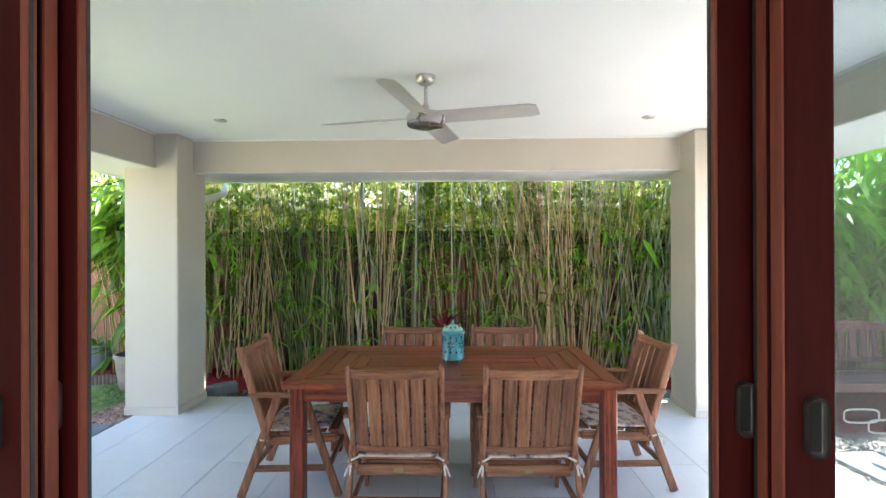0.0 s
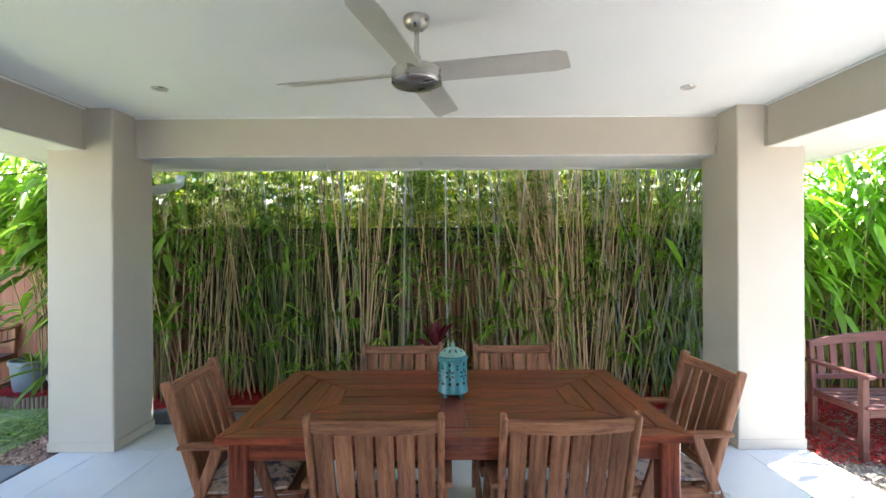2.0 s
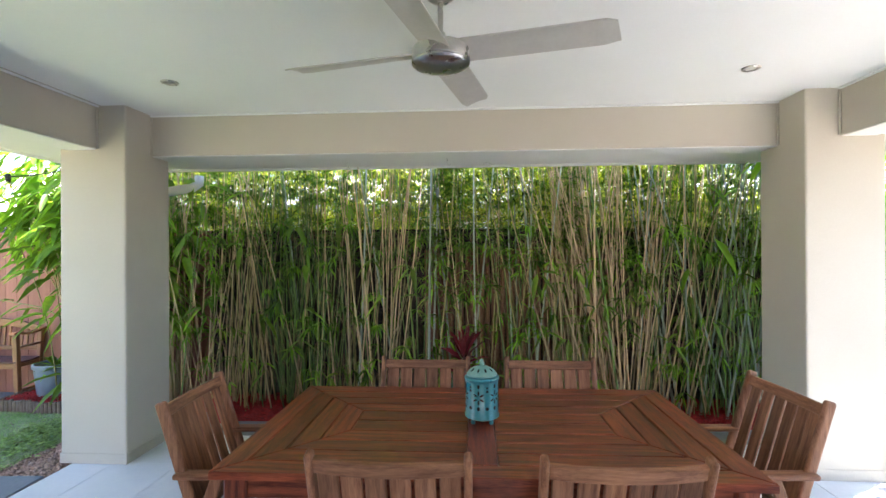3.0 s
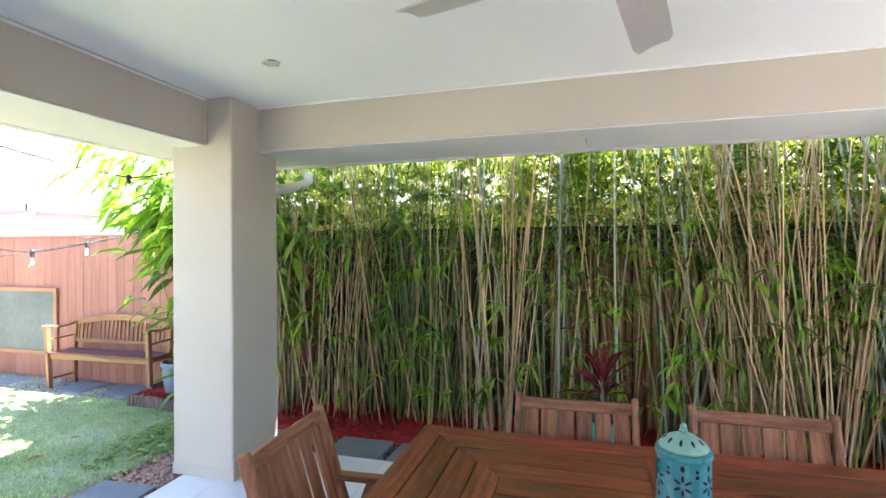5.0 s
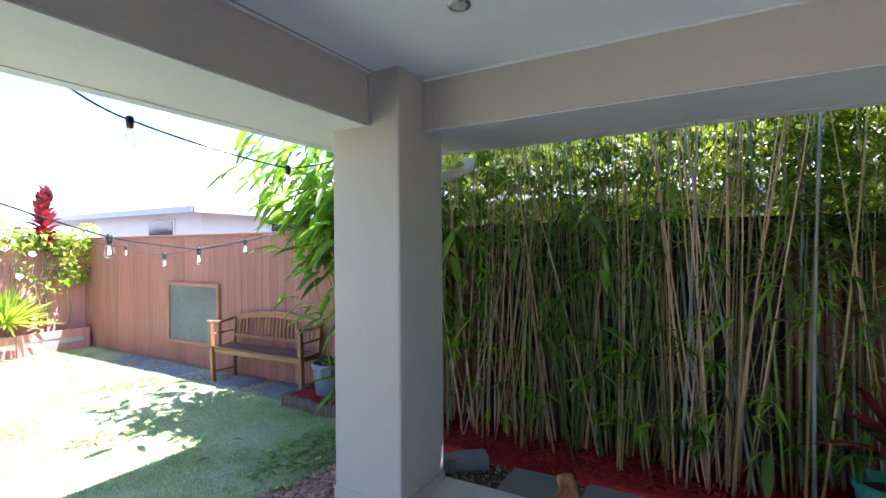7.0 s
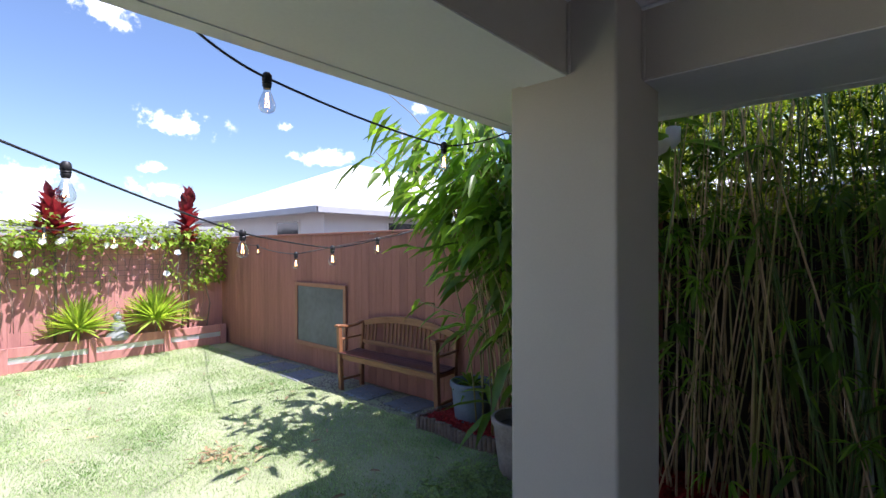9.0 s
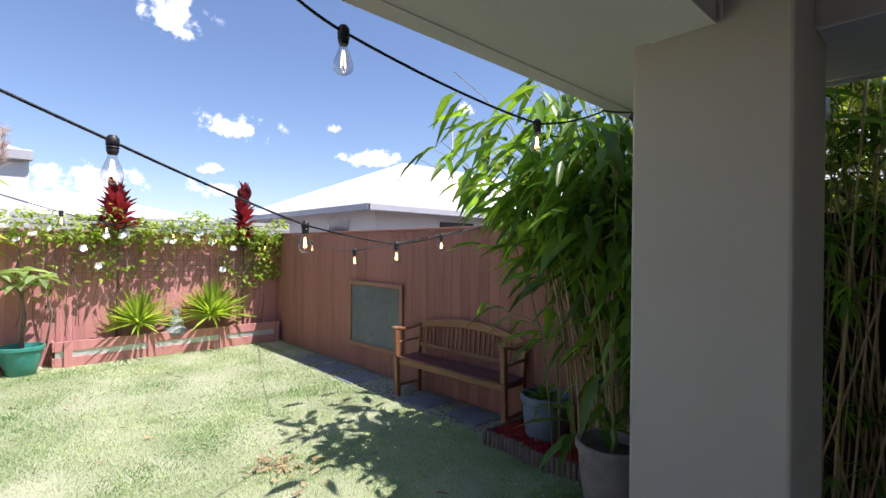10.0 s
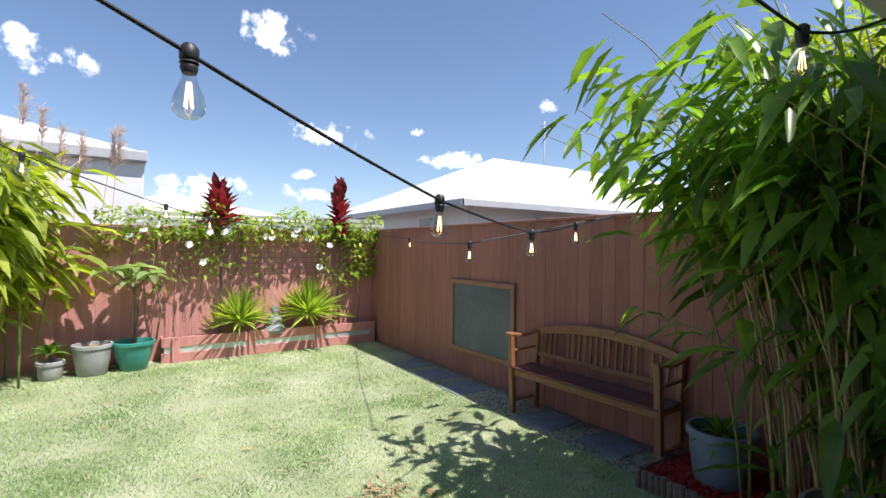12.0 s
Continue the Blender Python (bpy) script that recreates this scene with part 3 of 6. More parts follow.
def slider(x_in, x_out, y, hand, groove=0.0, w=0.105):
    """A glazed mahogany sliding panel whose leading stile ends at x_in; hand is the way to its far stile."""
    d = thing("sliding_door", pose(0, 0, 0), "slid-open mahogany framed glass sliding door", "door", "stacked sliding doors")
    s = hand
    stile = bmesh.new()
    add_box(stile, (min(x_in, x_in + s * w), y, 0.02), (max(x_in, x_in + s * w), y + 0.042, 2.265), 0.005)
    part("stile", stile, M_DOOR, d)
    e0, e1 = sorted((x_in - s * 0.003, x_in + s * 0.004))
    # end face of the stile, daylight put into its paler colour
    edge = part("edge_strip", box((e0, y + 0.003, 0.025), (e1, y + 0.039, 2.26), 0.001), M_DOORLIGHT, d, "edge strip coloured paler for outdoor light")
    if groove:
        e0, e1 = sorted((x_in - s * 0.0045, x_in + s * 0.002))
        part("seal", box((e0, y + groove, 0.03), (e1, y + groove + 0.011, 2.25)), M_BLACK, edge, "black brush seal")
    far = bmesh.new()
    add_box(far, (min(x_out, x_out - s * w), y, 0.02), (max(x_out, x_out - s * w), y + 0.042, 2.265), 0.005)
    part("stile", far, M_DOOR, d)
    a, b = sorted((x_in + s * w, x_out - s * w))
    part("rail", box((a, y, 0.02), (b, y + 0.042, 0.17), 0.005), M_DOOR, d)
    part("rail", box((a, y, 2.14), (b, y + 0.042, 2.265), 0.005), M_DOOR, d)
    pane = part("pane", box((a, y + 0.018, 0.17), (b, y + 0.024, 2.14)), M_GLASS, d)
    pane.visible_shadow = False
    # pull, its recess a flat dark plate with the hollow's shade as colour
    pull = bmesh.new()
    add_box(pull, (-0.021, -0.004, -0.062), (0.021, 0.001, 0.062), 0.019, segments=4)
    bmesh.ops.transform(pull, matrix=Matrix.Translation((x_in + s * 0.058, y, 1.158)), verts=pull.verts)
    h = part("pull_handle", pull, M_PULL, d, "bronze recessed pull")
    slot = bmesh.new()
    add_box(slot, (-0.011, -0.0015, -0.05), (0.011, 0.0, 0.05), 0.0)
    bmesh.ops.transform(slot, matrix=Matrix.Translation((x_in + s * 0.058, y - 0.0045, 1.158)), verts=slot.verts)
    part("recess", slot, M_DARKSLOT, h)
    return d


for x_in, x_out, y, hand, groove in ((0.639, 1.80, WY + 0.05, 1, 0.022), (0.714, 1.86, WY - 0.005, 1, 0.03), (0.714, 1.92, WY - 0.06, 1, 0.0),
                                     (-0.851, -1.82, WY + 0.05, -1, 0.026), (-0.886, -1.87, WY - 0.005, -1, 0.0), (-0.886, -1.93, WY - 0.06, -1, 0.018)):
    slider(x_in, x_out, y, hand, groove)

# ---- fences ----
FY, FX = 6.06, -10.28
FTOP = 1.735


def board_mesh(name, w, h, mat, t=0.018):
    me = bpy.data.meshes.new(name)
    bm = box((-w / 2, -t / 2, 0), (w / 2, t / 2, h), 0.003)
    bm.to_mesh(me)
    bm.free()
    me.materials.append(mat)
    return me


def fence(name, a, b, mats, label, top, seed, w=0.1335, pitch=0.134):
    """Lapped upright palings on rails from a to b."""
    rng = random.Random(seed)
    f = thing(name, pose(0, 0, 0), label, "fence")
    f["kind"] = "structure"
    a, b = Vector((*a, GZ - 0.08)), Vector((*b, GZ - 0.08))
    d = (b - a).normalized()
    turn = math.atan2(d.y, d.x)
    back = Matrix.Rotation(turn, 4, "Z")
    meshes = {m.name: board_mesh("paling", w, top - a.z, m) for m in mats(None)}
    n = int((b - a).length / pitch)
    for i in range(n):
        p = a + d * (pitch * (i + 0.5))
        m = mats(p)
        share("paling", meshes[m.name], f, Matrix.Translation(p) @ back @ Matrix.Translation((0, rng.uniform(-0.0015, 0.0015), rng.uniform(-0.006, 0.006))) @ Matrix.Rotation(rng.uniform(-0.001, 0.001), 4, "Y"))
    bm = bmesh.new()
    for z in (0.25, 0.85, 1.45):
        add_box(bm, (0, 0.02, z), ((b - a).length, 0.06, z + 0.07), 0.0, Matrix.Translation(a) @ back)
    part("rail", bm, mats(a), f)
    cap = bmesh.new()
    add_box(cap, (0, -0.03, 0), ((b - a).length, 0.035, 0.028), 0.004, Matrix.Translation((a.x, a.y, top)) @ back)
    part("capping", cap, mats(a), f)
    return f


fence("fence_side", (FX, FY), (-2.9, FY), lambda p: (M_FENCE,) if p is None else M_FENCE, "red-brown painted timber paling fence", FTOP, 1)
fence("fence_patio", (-2.96, FY + 0.022), (6.2, FY), lambda p: (M_OLDFENCE,) if p is None else M_OLDFENCE, "weathered timber fence behind bamboo, coloured darker for shade", FTOP, 2)
fence("fence_back", (FX, -4.0), (FX, FY), lambda p: (M_FENCERED,) if p is None else M_FENCERED, "red timber paling fence, coloured paler for sunlight", FTOP - 0.03, 3)
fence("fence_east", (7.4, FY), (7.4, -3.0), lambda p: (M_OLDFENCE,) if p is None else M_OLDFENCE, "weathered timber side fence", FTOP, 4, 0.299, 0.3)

# ---- patio furniture ----
def dining_table():
    t = thing("dining_table", pose(0.02, 3.05, 0), "reddish brown hardwood outdoor dining table with framed slat top", "table")
    hx, hy, H = 0.955, 0.525, 0.775
    th = 0.028

    def plank(pts, mat, z=H):
        bm = bmesh.new()
        lo = [bm.verts.new((x, y, z - th)) for x, y in pts]
        hi = [bm.verts.new((x, y, z)) for x, y in pts]
        bm.faces.new(hi), bm.faces.new(lo[::-1])
        k = len(pts)
        for i in range(k):
            bm.faces.new((lo[i], lo[(i + 1) % k], hi[(i + 1) % k], hi[i]))
        bmesh.ops.recalc_face_normals(bm, faces=bm.faces)
        bmesh.ops.bevel(bm, geom=[e for e in bm.edges if all(v.co.z > z - 0.001 for v in e.verts)], offset=0.003, segments=1, affect="EDGES")
        part("plank", bm, mat, t)

    # mitred rings, outer to inner
    wid, gap = 0.096, 0.005
    mid = 0.055
    for ring in range(4):
        o = ring * (wid + gap)
        ox, oy, ix, iy = hx - o, hy - o, hx - o - wid, hy - o - wid
        g = gap * 0.5
        if ring == 0:
            for s in (1, -1):
                plank([(-ox + g, s * oy), (ox - g, s * oy), (ix - g, s * iy), (-ix + g, s * iy)], M_TABLE[0])
                plank([(s * ox, -oy + g), (s * ox, oy - g), (s * ix, iy - g), (s * ix, -iy + g)], M_TABLE[1])
        else:
            for s in (1, -1):
                for e in (1, -1):
                    plank([(e * (mid + g), s * oy), (e * (ox - g), s * oy), (e * (ix - g), s * iy), (e * (mid + g), s * iy)], M_TABLE[0])
                plank([(s * ox, -oy + g), (s * ox, oy - g), (s * ix, iy - g), (s * ix, -iy + g)], M_TABLE[1])
    o = 4 * (wid + gap)
    for e in (1, -1):
        for s in (1, -1):
            plank([(e * (mid + 0.003), s * 0.003), (e * (hx - o), s * 0.003), (e * (hx - o), s * (hy - o)), (e * (mid + 0.003), s * (hy - o))], M_TABLE[0])
    plank([(-mid, -(hy - wid - gap)), (mid, -(hy - wid - gap)), (mid, hy - wid - gap), (-mid, hy - wid - gap)], M_TABLE[1])
    # bearers and apron
    for s in (1, -1):
        part("apron", box((-hx + 0.10, s * (hy - 0.07) - 0.012, H - th - 0.09), (hx - 0.10, s * (hy - 0.07) + 0.012, H - th - 0.001), 0.003), M_TABLE[0], t)
        part("apron", box((s * (hx - 0.08) - 0.012, -hy + 0.1, H - th - 0.09), (s * (hx - 0.08) + 0.012, hy - 0.1, H - th - 0.001), 0.003), M_TABLE[1], t)
        part("bearer", box((s * 0.4 - 0.03, -hy + 0.1, H - th - 0.04), (s * 0.4 + 0.03, hy - 0.1, H - th - 0.001), 0.003), M_TABLE[1], t)
        for e in (1, -1):
            part("leg", box((e * (hx - 0.075) - 0.04, s * (hy - 0.075) - 0.04, 0), (e * (hx - 0.075) + 0.04, s * (hy - 0.075) + 0.04, H - th - 0.001), 0.006), M_TABLE[2], t)
    return t


dining_table()


def dining_chair():
    """Folding armchair; the sitter faces +y, the back leans to -y; origin on the floor under the seat's middle."""
    c = thing("dining_chair", pose(0, 0, 0), "weathered hardwood folding armchair with floral seat cushion", "chair", "chairs round the dining table")
    w = 0.245

    def stick(name, a, b, ww, dd, mat, up=(1, 0, 0), bevel=0.007, seg=2):
        bm = bmesh.new()
        bar(bm, a, b, ww, dd, bevel, up, seg)
        return part(name, bm, mat, c)

    top, bot = Vector((0, -0.335, 0.905)), Vector((0, -0.19, 0.425))
    for s in (1, -1):
        # rear stile of the back, rounded at the top
        bm = bmesh.new()
        bar(bm, (s * w, -0.165, 0.34), (s * w, top.y - 0.006, top.z + 0.018), 0.048, 0.026, 0.012, (1, 0, 0), 3)
        part("back_post", bm, M_CHAIR[2], c)
        # front leg runs back under the seat, rear leg runs forward: crossed
        stick("leg", (s * (w + 0.014), -0.33, 0.0), (s * (w + 0.014), -0.10, 0.62), 0.05, 0.024, M_CHAIR[2])
        stick("leg", (s * (w + 0.014), 0.27, 0.0), (s * (w + 0.014), 0.06, 0.62), 0.05, 0.024, M_CHAIR[2])
        stick("side_stretcher", (s * (w - 0.004), -0.27, 0.17), (s * (w - 0.004), 0.21, 0.17), 0.04, 0.02, M_CHAIR[1])
        # arm with a rounded front
        arm = bmesh.new()
        add_box(arm, (s * (w + 0.012) - 0.03, -0.275, 0.618), (s * (w + 0.012) + 0.03, 0.225, 0.642), 0.011, segments=3)
        part("armrest", arm, M_CHAIR[1], c)
        stick("seat_rail", (s * (w - 0.012), -0.20, 0.335), (s * (w - 0.012), 0.25, 0.357), 0.055, 0.024, M_CHAIR[1])
    for y, z in ((-0.262, 0.155), (0.205, 0.155)):
        part("stretcher", box((-w, y - 0.011, z + 0.0), (w, y + 0.011, z + 0.04), 0.004), M_CHAIR[0], c)
    # rear cross rail with a small maker's plate
    rr = part("cross_rail", box((-w + 0.012, -0.188, 0.275), (w - 0.012, -0.164, 0.338), 0.005), M_CHAIR[0], c)
    part("name_plate", box((-0.026, -0.1915, 0.293), (0.026, -0.1885, 0.319), 0.001), M_BRASS, rr, "small brass plate")
    # curved top rail and bottom rail of the back
    d = (top - bot).normalized()
    nrm = Vector((0, -d.z, d.y))

    def curved(name, f, h, sag):
        bm = bmesh.new()
        n = 10
        rows = []
        for i in range(n + 1):
            x = -w + 0.012 + (2 * w - 0.024) * i / n
            off = sag * (1 - (x / w) ** 2)
            p = bot + (top - bot) * f + nrm * off
            ring = [(-h / 2, -0.011), (h / 2, -0.011), (h / 2, 0.011), (-h / 2, 0.011)]
            rows.append([bm.verts.new(Vector((x, 0, 0)) + Vector((0, p.y, p.z)) + d * u + nrm * q) for u, q in ring])
        for a, b in zip(rows, rows[1:]):
            for k in range(4):
                bm.faces.new((a[k], a[(k + 1) % 4], b[(k + 1) % 4], b[k]))
        bm.faces.new(rows[0]), bm.faces.new(rows[-1])
        bmesh.ops.recalc_face_normals(bm, faces=bm.faces)
        bmesh.ops.bevel(bm, geom=[e for e in bm.edges if abs(e.verts[0].co.x - e.verts[1].co.x) > 0.01], offset=0.004, segments=1, affect="EDGES")
        part(name, bm, M_CHAIR[0], c)

    curved("top_rail", 0.945, 0.05, 0.022)
    curved("bottom_rail", 0.03, 0.045, 0.022)
    # six slats
    me = None
    for i in range(6):
        x = -0.19 + 0.076 * i
        off = 0.022 * (1 - (x / w) ** 2)
        a, b = bot + (top - bot) * 0.06 + nrm * off, bot + (top - bot) * 0.915 + nrm * off
        m = Matrix((Vector((1, 0, 0)), -nrm, d)).transposed().to_4x4()
        m.translation = Vector((x, (a.y + b.y) / 2, (a.z + b.z) / 2))
        if me is None:
            bm = box((-0.033, -0.006, -(b - a).length / 2), (0.033, 0.006, (b - a).length / 2), 0.003)
            sl = part("back_slat", bm, M_CHAIR[2], c)
            sl.matrix_basis = m
            me = sl.data
        else:
            share("back_slat", me, c, m)
    for i in range(6):
        y = -0.15 + 0.075 * i
        part("seat_slat", box((-w + 0.03, y - 0.03, 0.362 + 0.004 * i), (w - 0.03, y + 0.03, 0.377 + 0.004 * i), 0.003), M_CHAIR[0], c)
    return c


def seat_cushion(m):
    k = thing("seat_cushion", m, "thin floral seat cushion tied to the chair", "cushion", "cushions on the dining chairs")
    bm = bmesh.new()
    bmesh.ops.create_grid(bm, x_segments=12, y_segments=12, size=0.5)
    r = bmesh.ops.extrude_face_region(bm, geom=bm.faces[:])
    for g in r["geom"]:
        if isinstance(g, bmesh.types.BMVert):
            g.co.z = 1
    for vv in bm.verts:
        u, q = abs(vv.co.x) * 2, abs(vv.co.y) * 2
        e = (1 - u ** 4) * (1 - q ** 4)
        vv.co.z = 0.018 + (1 if vv.co.z > 0.5 else -1) * (0.006 + 0.02 * e ** 0.5) + 0.004 * noise.noise((vv.co.x * 9, vv.co.y * 9, 2))
        vv.co.x *= 0.45 * (1 - 0.03 * q * q)
        vv.co.y *= 0.42 * (1 - 0.03 * u * u)
    bmesh.ops.recalc_face_normals(bm, faces=bm.faces)
    part("pad", bm, M_CUSHION, k, "", True)
    for s in (1, -1):
        pts = [(s * 0.2, -0.19, 0.012), (s * 0.245, -0.215, 0.0), (s * 0.275, -0.20, -0.02), (s * 0.262, -0.16, -0.03), (s * 0.25, -0.2, -0.02), (s * 0.256, -0.235, -0.04), (s * 0.262, -0.24, -0.10)]
        tube("tie", pts, 0.006, M_TIE, k, 6)
        tube("tie", [pts[4], (s * 0.27, -0.25, -0.03), (s * 0.285, -0.25, -0.075)], 0.005, M_TIE, k, 6)
    return k


CHAIRS = [(-0.275, 2.70, 0, 0), (0.435, 2.70, 0, 1.5), (-0.28, 3.36, 0, 181), (0.42, 3.36, 0, 179), (-0.965, 3.065, 0, -87), (1.07, 3.16, 0, 93)]
first = dining_chair()
pad = seat_cushion(pose(0, 0.0, 0.386, 1.5))
first.matrix_basis = pose(CHAIRS[0][0], CHAIRS[0][1], 0, 0, 0, CHAIRS[0][3])
pad.matrix_basis = first.matrix_basis @ pose(0, -0.005, 0.386, 2.2)
for x, y, z, a in CHAIRS[1:]:
    c = copy_thing(first, pose(x, y, 0, 0, 0, a))
    copy_thing(pad, c.matrix_basis @ pose(0, -0.005, 0.386, 2.2))

# ---- ceiling fan, downlights, lantern ----
def ceiling_fan():
    f = thing("ceiling_fan", pose(-0.138, 2.855, CEIL_Z), "brushed steel ceiling fan with four pale blades at rest", "ceiling fan")
    part("canopy", lathe([(0, 0), (0.062, 0), (0.062, -0.016), (0.055, -0.036), (0.035, -0.052), (0.015, -0.057), (0, -0.057)], 28), M_STEEL, f, "", True)
    part("rod", lathe([(0, -0.05), (0.0115, -0.05), (0.0115, -0.2), (0, -0.2)], 16), M_STEEL, f, "", True)
    part("coupling", lathe([(0, -0.178), (0.02, -0.178), (0.022, -0.2), (0.036, -0.222), (0.036, -0.225), (0, -0.225)], 20), M_STEEL, f, "", True)
    motor = part("motor_housing", lathe([(0, -0.222), (0.075, -0.226), (0.108, -0.236), (0.118, -0.25), (0.118, -0.292), (0.112, -0.297), (0, -0.297)], 40), M_STEEL, f, "", True)
    part("cover_plate", lathe([(0, -0.298), (0.116, -0.298), (0.119, -0.303), (0.112, -0.312), (0.06, -0.327), (0, -0.333)], 40), M_STEEL, motor, "domed steel cover", True)
    # one blade, then shared
    bm = bmesh.new()
    n = 12
    top, low = [], []
    for i in range(n + 1):
        u = i / n
        x = 0.085 + 0.60 * u
        w = 0.066 + 0.006 * u - (0.016 * max(0, (u - 0.93) / 0.07) ** 2)
        tilt = radians(-13 - 4 * (1 - u))
        r = []
        for q in (-1, -0.5, 0, 0.5, 1):
            y = q * w
            camber = 0.007 * (1 - q * q)
            r.append((x + (0.01 * q if i == n else 0), y * math.cos(tilt) - camber * math.sin(tilt), y * math.sin(tilt) + camber * math.cos(tilt)))
        top.append([bm.verts.new((a, b, c + 0.003)) for a, b, c in r])
        low.append([bm.verts.new((a, b, c - 0.003)) for a, b, c in r])
    for i in range(n):
        for k in range(4):
            bm.faces.new((top[i][k], top[i + 1][k], top[i + 1][k + 1], top[i][k + 1]))
            bm.faces.new((low[i][k], low[i][k + 1], low[i + 1][k + 1], low[i + 1][k]))
        for k in (0, 4):
            bm.faces.new((top[i][k], low[i][k], low[i + 1][k], top[i + 1][k]))
    for i in (0, n):
        for k in range(4):
            bm.faces.new((top[i][k], top[i][k + 1], low[i][k + 1], low[i][k]))
    bmesh.ops.recalc_face_normals(bm, faces=bm.faces)
    b0 = part("blade", bm, M_BLADEFAN, f, "", True)
    for k in range(4):
        m = Matrix.Translation((0, 0, -0.258)) @ Matrix.Rotation(radians(-13 + 90 * k), 4, "Z")
        if k == 0:
            b0.matrix_basis = m
        else:
            share("blade", b0.data, f, m)
    return f


ceiling_fan()


def downlight(x, y):
    d = thing("downlight", pose(x, y, CEIL_Z), "round recessed downlight with steel trim, unlit", "downlight", "patio downlights")
    part("trim_ring", lathe([(0.034, 0.0005), (0.036, -0.006), (0.046, -0.008), (0.052, -0.003), (0.052, 0.0005)], 32), M_STEEL, d, "", True)
    part("lens", lathe([(0, -0.002), (0.034, -0.002), (0.034, 0.001), (0, 0.001)], 32), M_LENS, d, "", True)


downlight(-1.90, 3.80), downlight(1.627, 3.825), downlight(-1.90, 1.75), downlight(1.627, 1.75)


def lantern():
    l = thing("candle_lantern", pose(0.026, 3.062, 0.776), "turquoise pierced metal candle lantern with domed lid", "lantern")
    R = 0.073
    body = lathe([(0.0, 0.020), (R - 0.012, 0.018), (R + 0.004, 0.026), (R + 0.004, 0.036), (R, 0.042), (R, 0.185), (R + 0.004, 0.19), (R + 0.004, 0.2), (R - 0.008, 0.205), (0, 0.205)], 48)
    b = part("body", body, M_LANTERN, l, "", True)
    # pierced flower pattern: flat dark petals on the skin, shade of the openings as colour
    cut = bmesh.new()
    def petal(a, z, w, h, turn):
        m = Matrix.Rotation(a, 4, "Z") @ Matrix.Translation((R + 0.0006, 0, z)) @ Matrix.Rotation(turn, 4, "X") @ Matrix.Rotation(math.pi / 2, 4, "Y")
        vs = [cut.verts.new(m @ Vector((h * math.cos(t), w * math.sin(t), 0))) for t in [2 * math.pi * k / 10 for k in range(10)]]
        cut.faces.new(vs)
    for k in range(6):
        a = 2 * math.pi * k / 6 + 0.3
        for q in range(6):
            t = q * math.pi / 3
            petal(a + math.sin(t) * 0.016 / R, 0.122 + math.cos(t) * 0.02, 0.0042, 0.0105, -t)
        a2 = a + math.pi / 6
        for z, w in ((0.075, 0.008), (0.15, 0.006), (0.165, 0.005)):
            petal(a2, z, w, w, 0)
        petal(a, 0.075, 0.007, 0.009, 0)
        petal(a, 0.17, 0.006, 0.009, 0)
    part("pierced_pattern", cut, M_DARKSLOT, b, "flat dark marks for the pierced flower openings")["kind"] = "stuff"
    lid = part("lid", lathe([(0, 0.206), (0.066, 0.206), (0.068, 0.212), (0.055, 0.228), (0.033, 0.241), (0.012, 0.247), (0.009, 0.252), (0.013, 0.256), (0.008, 0.262), (0.010, 0.268), (0.004, 0.276), (0, 0.278)], 40), M_TEALPATINA, l, "paler patinated domed lid", True)
    lc = bmesh.new()
    for k in range(10):
        a = 2 * math.pi * k / 10
        m = Matrix.Rotation(a, 4, "Z") @ Matrix.Translation((0.05, 0, 0.2335)) @ Matrix.Rotation(radians(38), 4, "Y")
        lc.faces.new([lc.verts.new(m @ Vector((0.011 * math.cos(t), 0.0045 * math.sin(t), 0.0006))) for t in [2 * math.pi * q / 8 for q in range(8)]])
    part("lid_pattern", lc, M_DARKSLOT, lid)["kind"] = "stuff"
    for k in range(4):
        a = math.pi / 4 + k * math.pi / 2
        part("foot", lathe([(0, 0), (0.009, 0.0), (0.011, 0.008), (0.007, 0.02), (0, 0.02)], 10, (0.056 * math.cos(a), 0.056 * math.sin(a), 0)), M_LANTERN, l, "", True)


lantern()

# wire hooks under the eave
for x, y, s in ((-1.08, 4.95, 1), (-0.215, 4.83, 0), (0.122, 5.0, 2)):
    pts = [(0, 0, 0.008), (0, 0, -0.03), (0.012, 0, -0.05), (0.03, 0, -0.045)] if s != 1 else [(0, 0, 0.008), (0.012, 0, -0.03), (0.03, 0, -0.07), (0.018, 0, -0.02), (-0.01, 0, -0.06)]
    if s == 2:
        pts = [(-0.04, 0, -0.02), (0, 0, 0.006), (0.03, 0, -0.018), (0.06, 0, -0.02)]
    h = tube("eave_hook", pts, 0.003, M_STEEL, None, 6)
    h.location = (x, y, BEAM_Z)
    tagged(h, "small bent wire hook under the white eave", "hook", "eave hooks")
# glass decal: two linked outlines
for dx, dz in ((0, 0), (0.05, -0.022)):
    pts = []
    for k in range(25):
        a = 2 * math.pi * k / 24
        c, s = math.cos(a), math.sin(a)
        pts.append((0.036 * (abs(c) ** 0.5) * (1 if c > 0 else -1), 0, 0.014 * (abs(s) ** 0.5) * (1 if s > 0 else -1)))
    q = tube("glass_decal", pts, 0.0022, M_DECAL, None, 5)
    q.matrix_basis = pose(0.885 + dx, WY - 0.042 + 0.003, 1.172 + dz) @ Matrix.Diagonal((1, 0.3, 1, 1))
    tagged(q, "white rounded outline sticker on the glass door", "decal", "glass stickers")
# white downpipe from the gutter back to the column
dp = thing("downpipe", pose(-2.7, 5.0, 0), "white round downpipe behind the patio column", "downpipe")
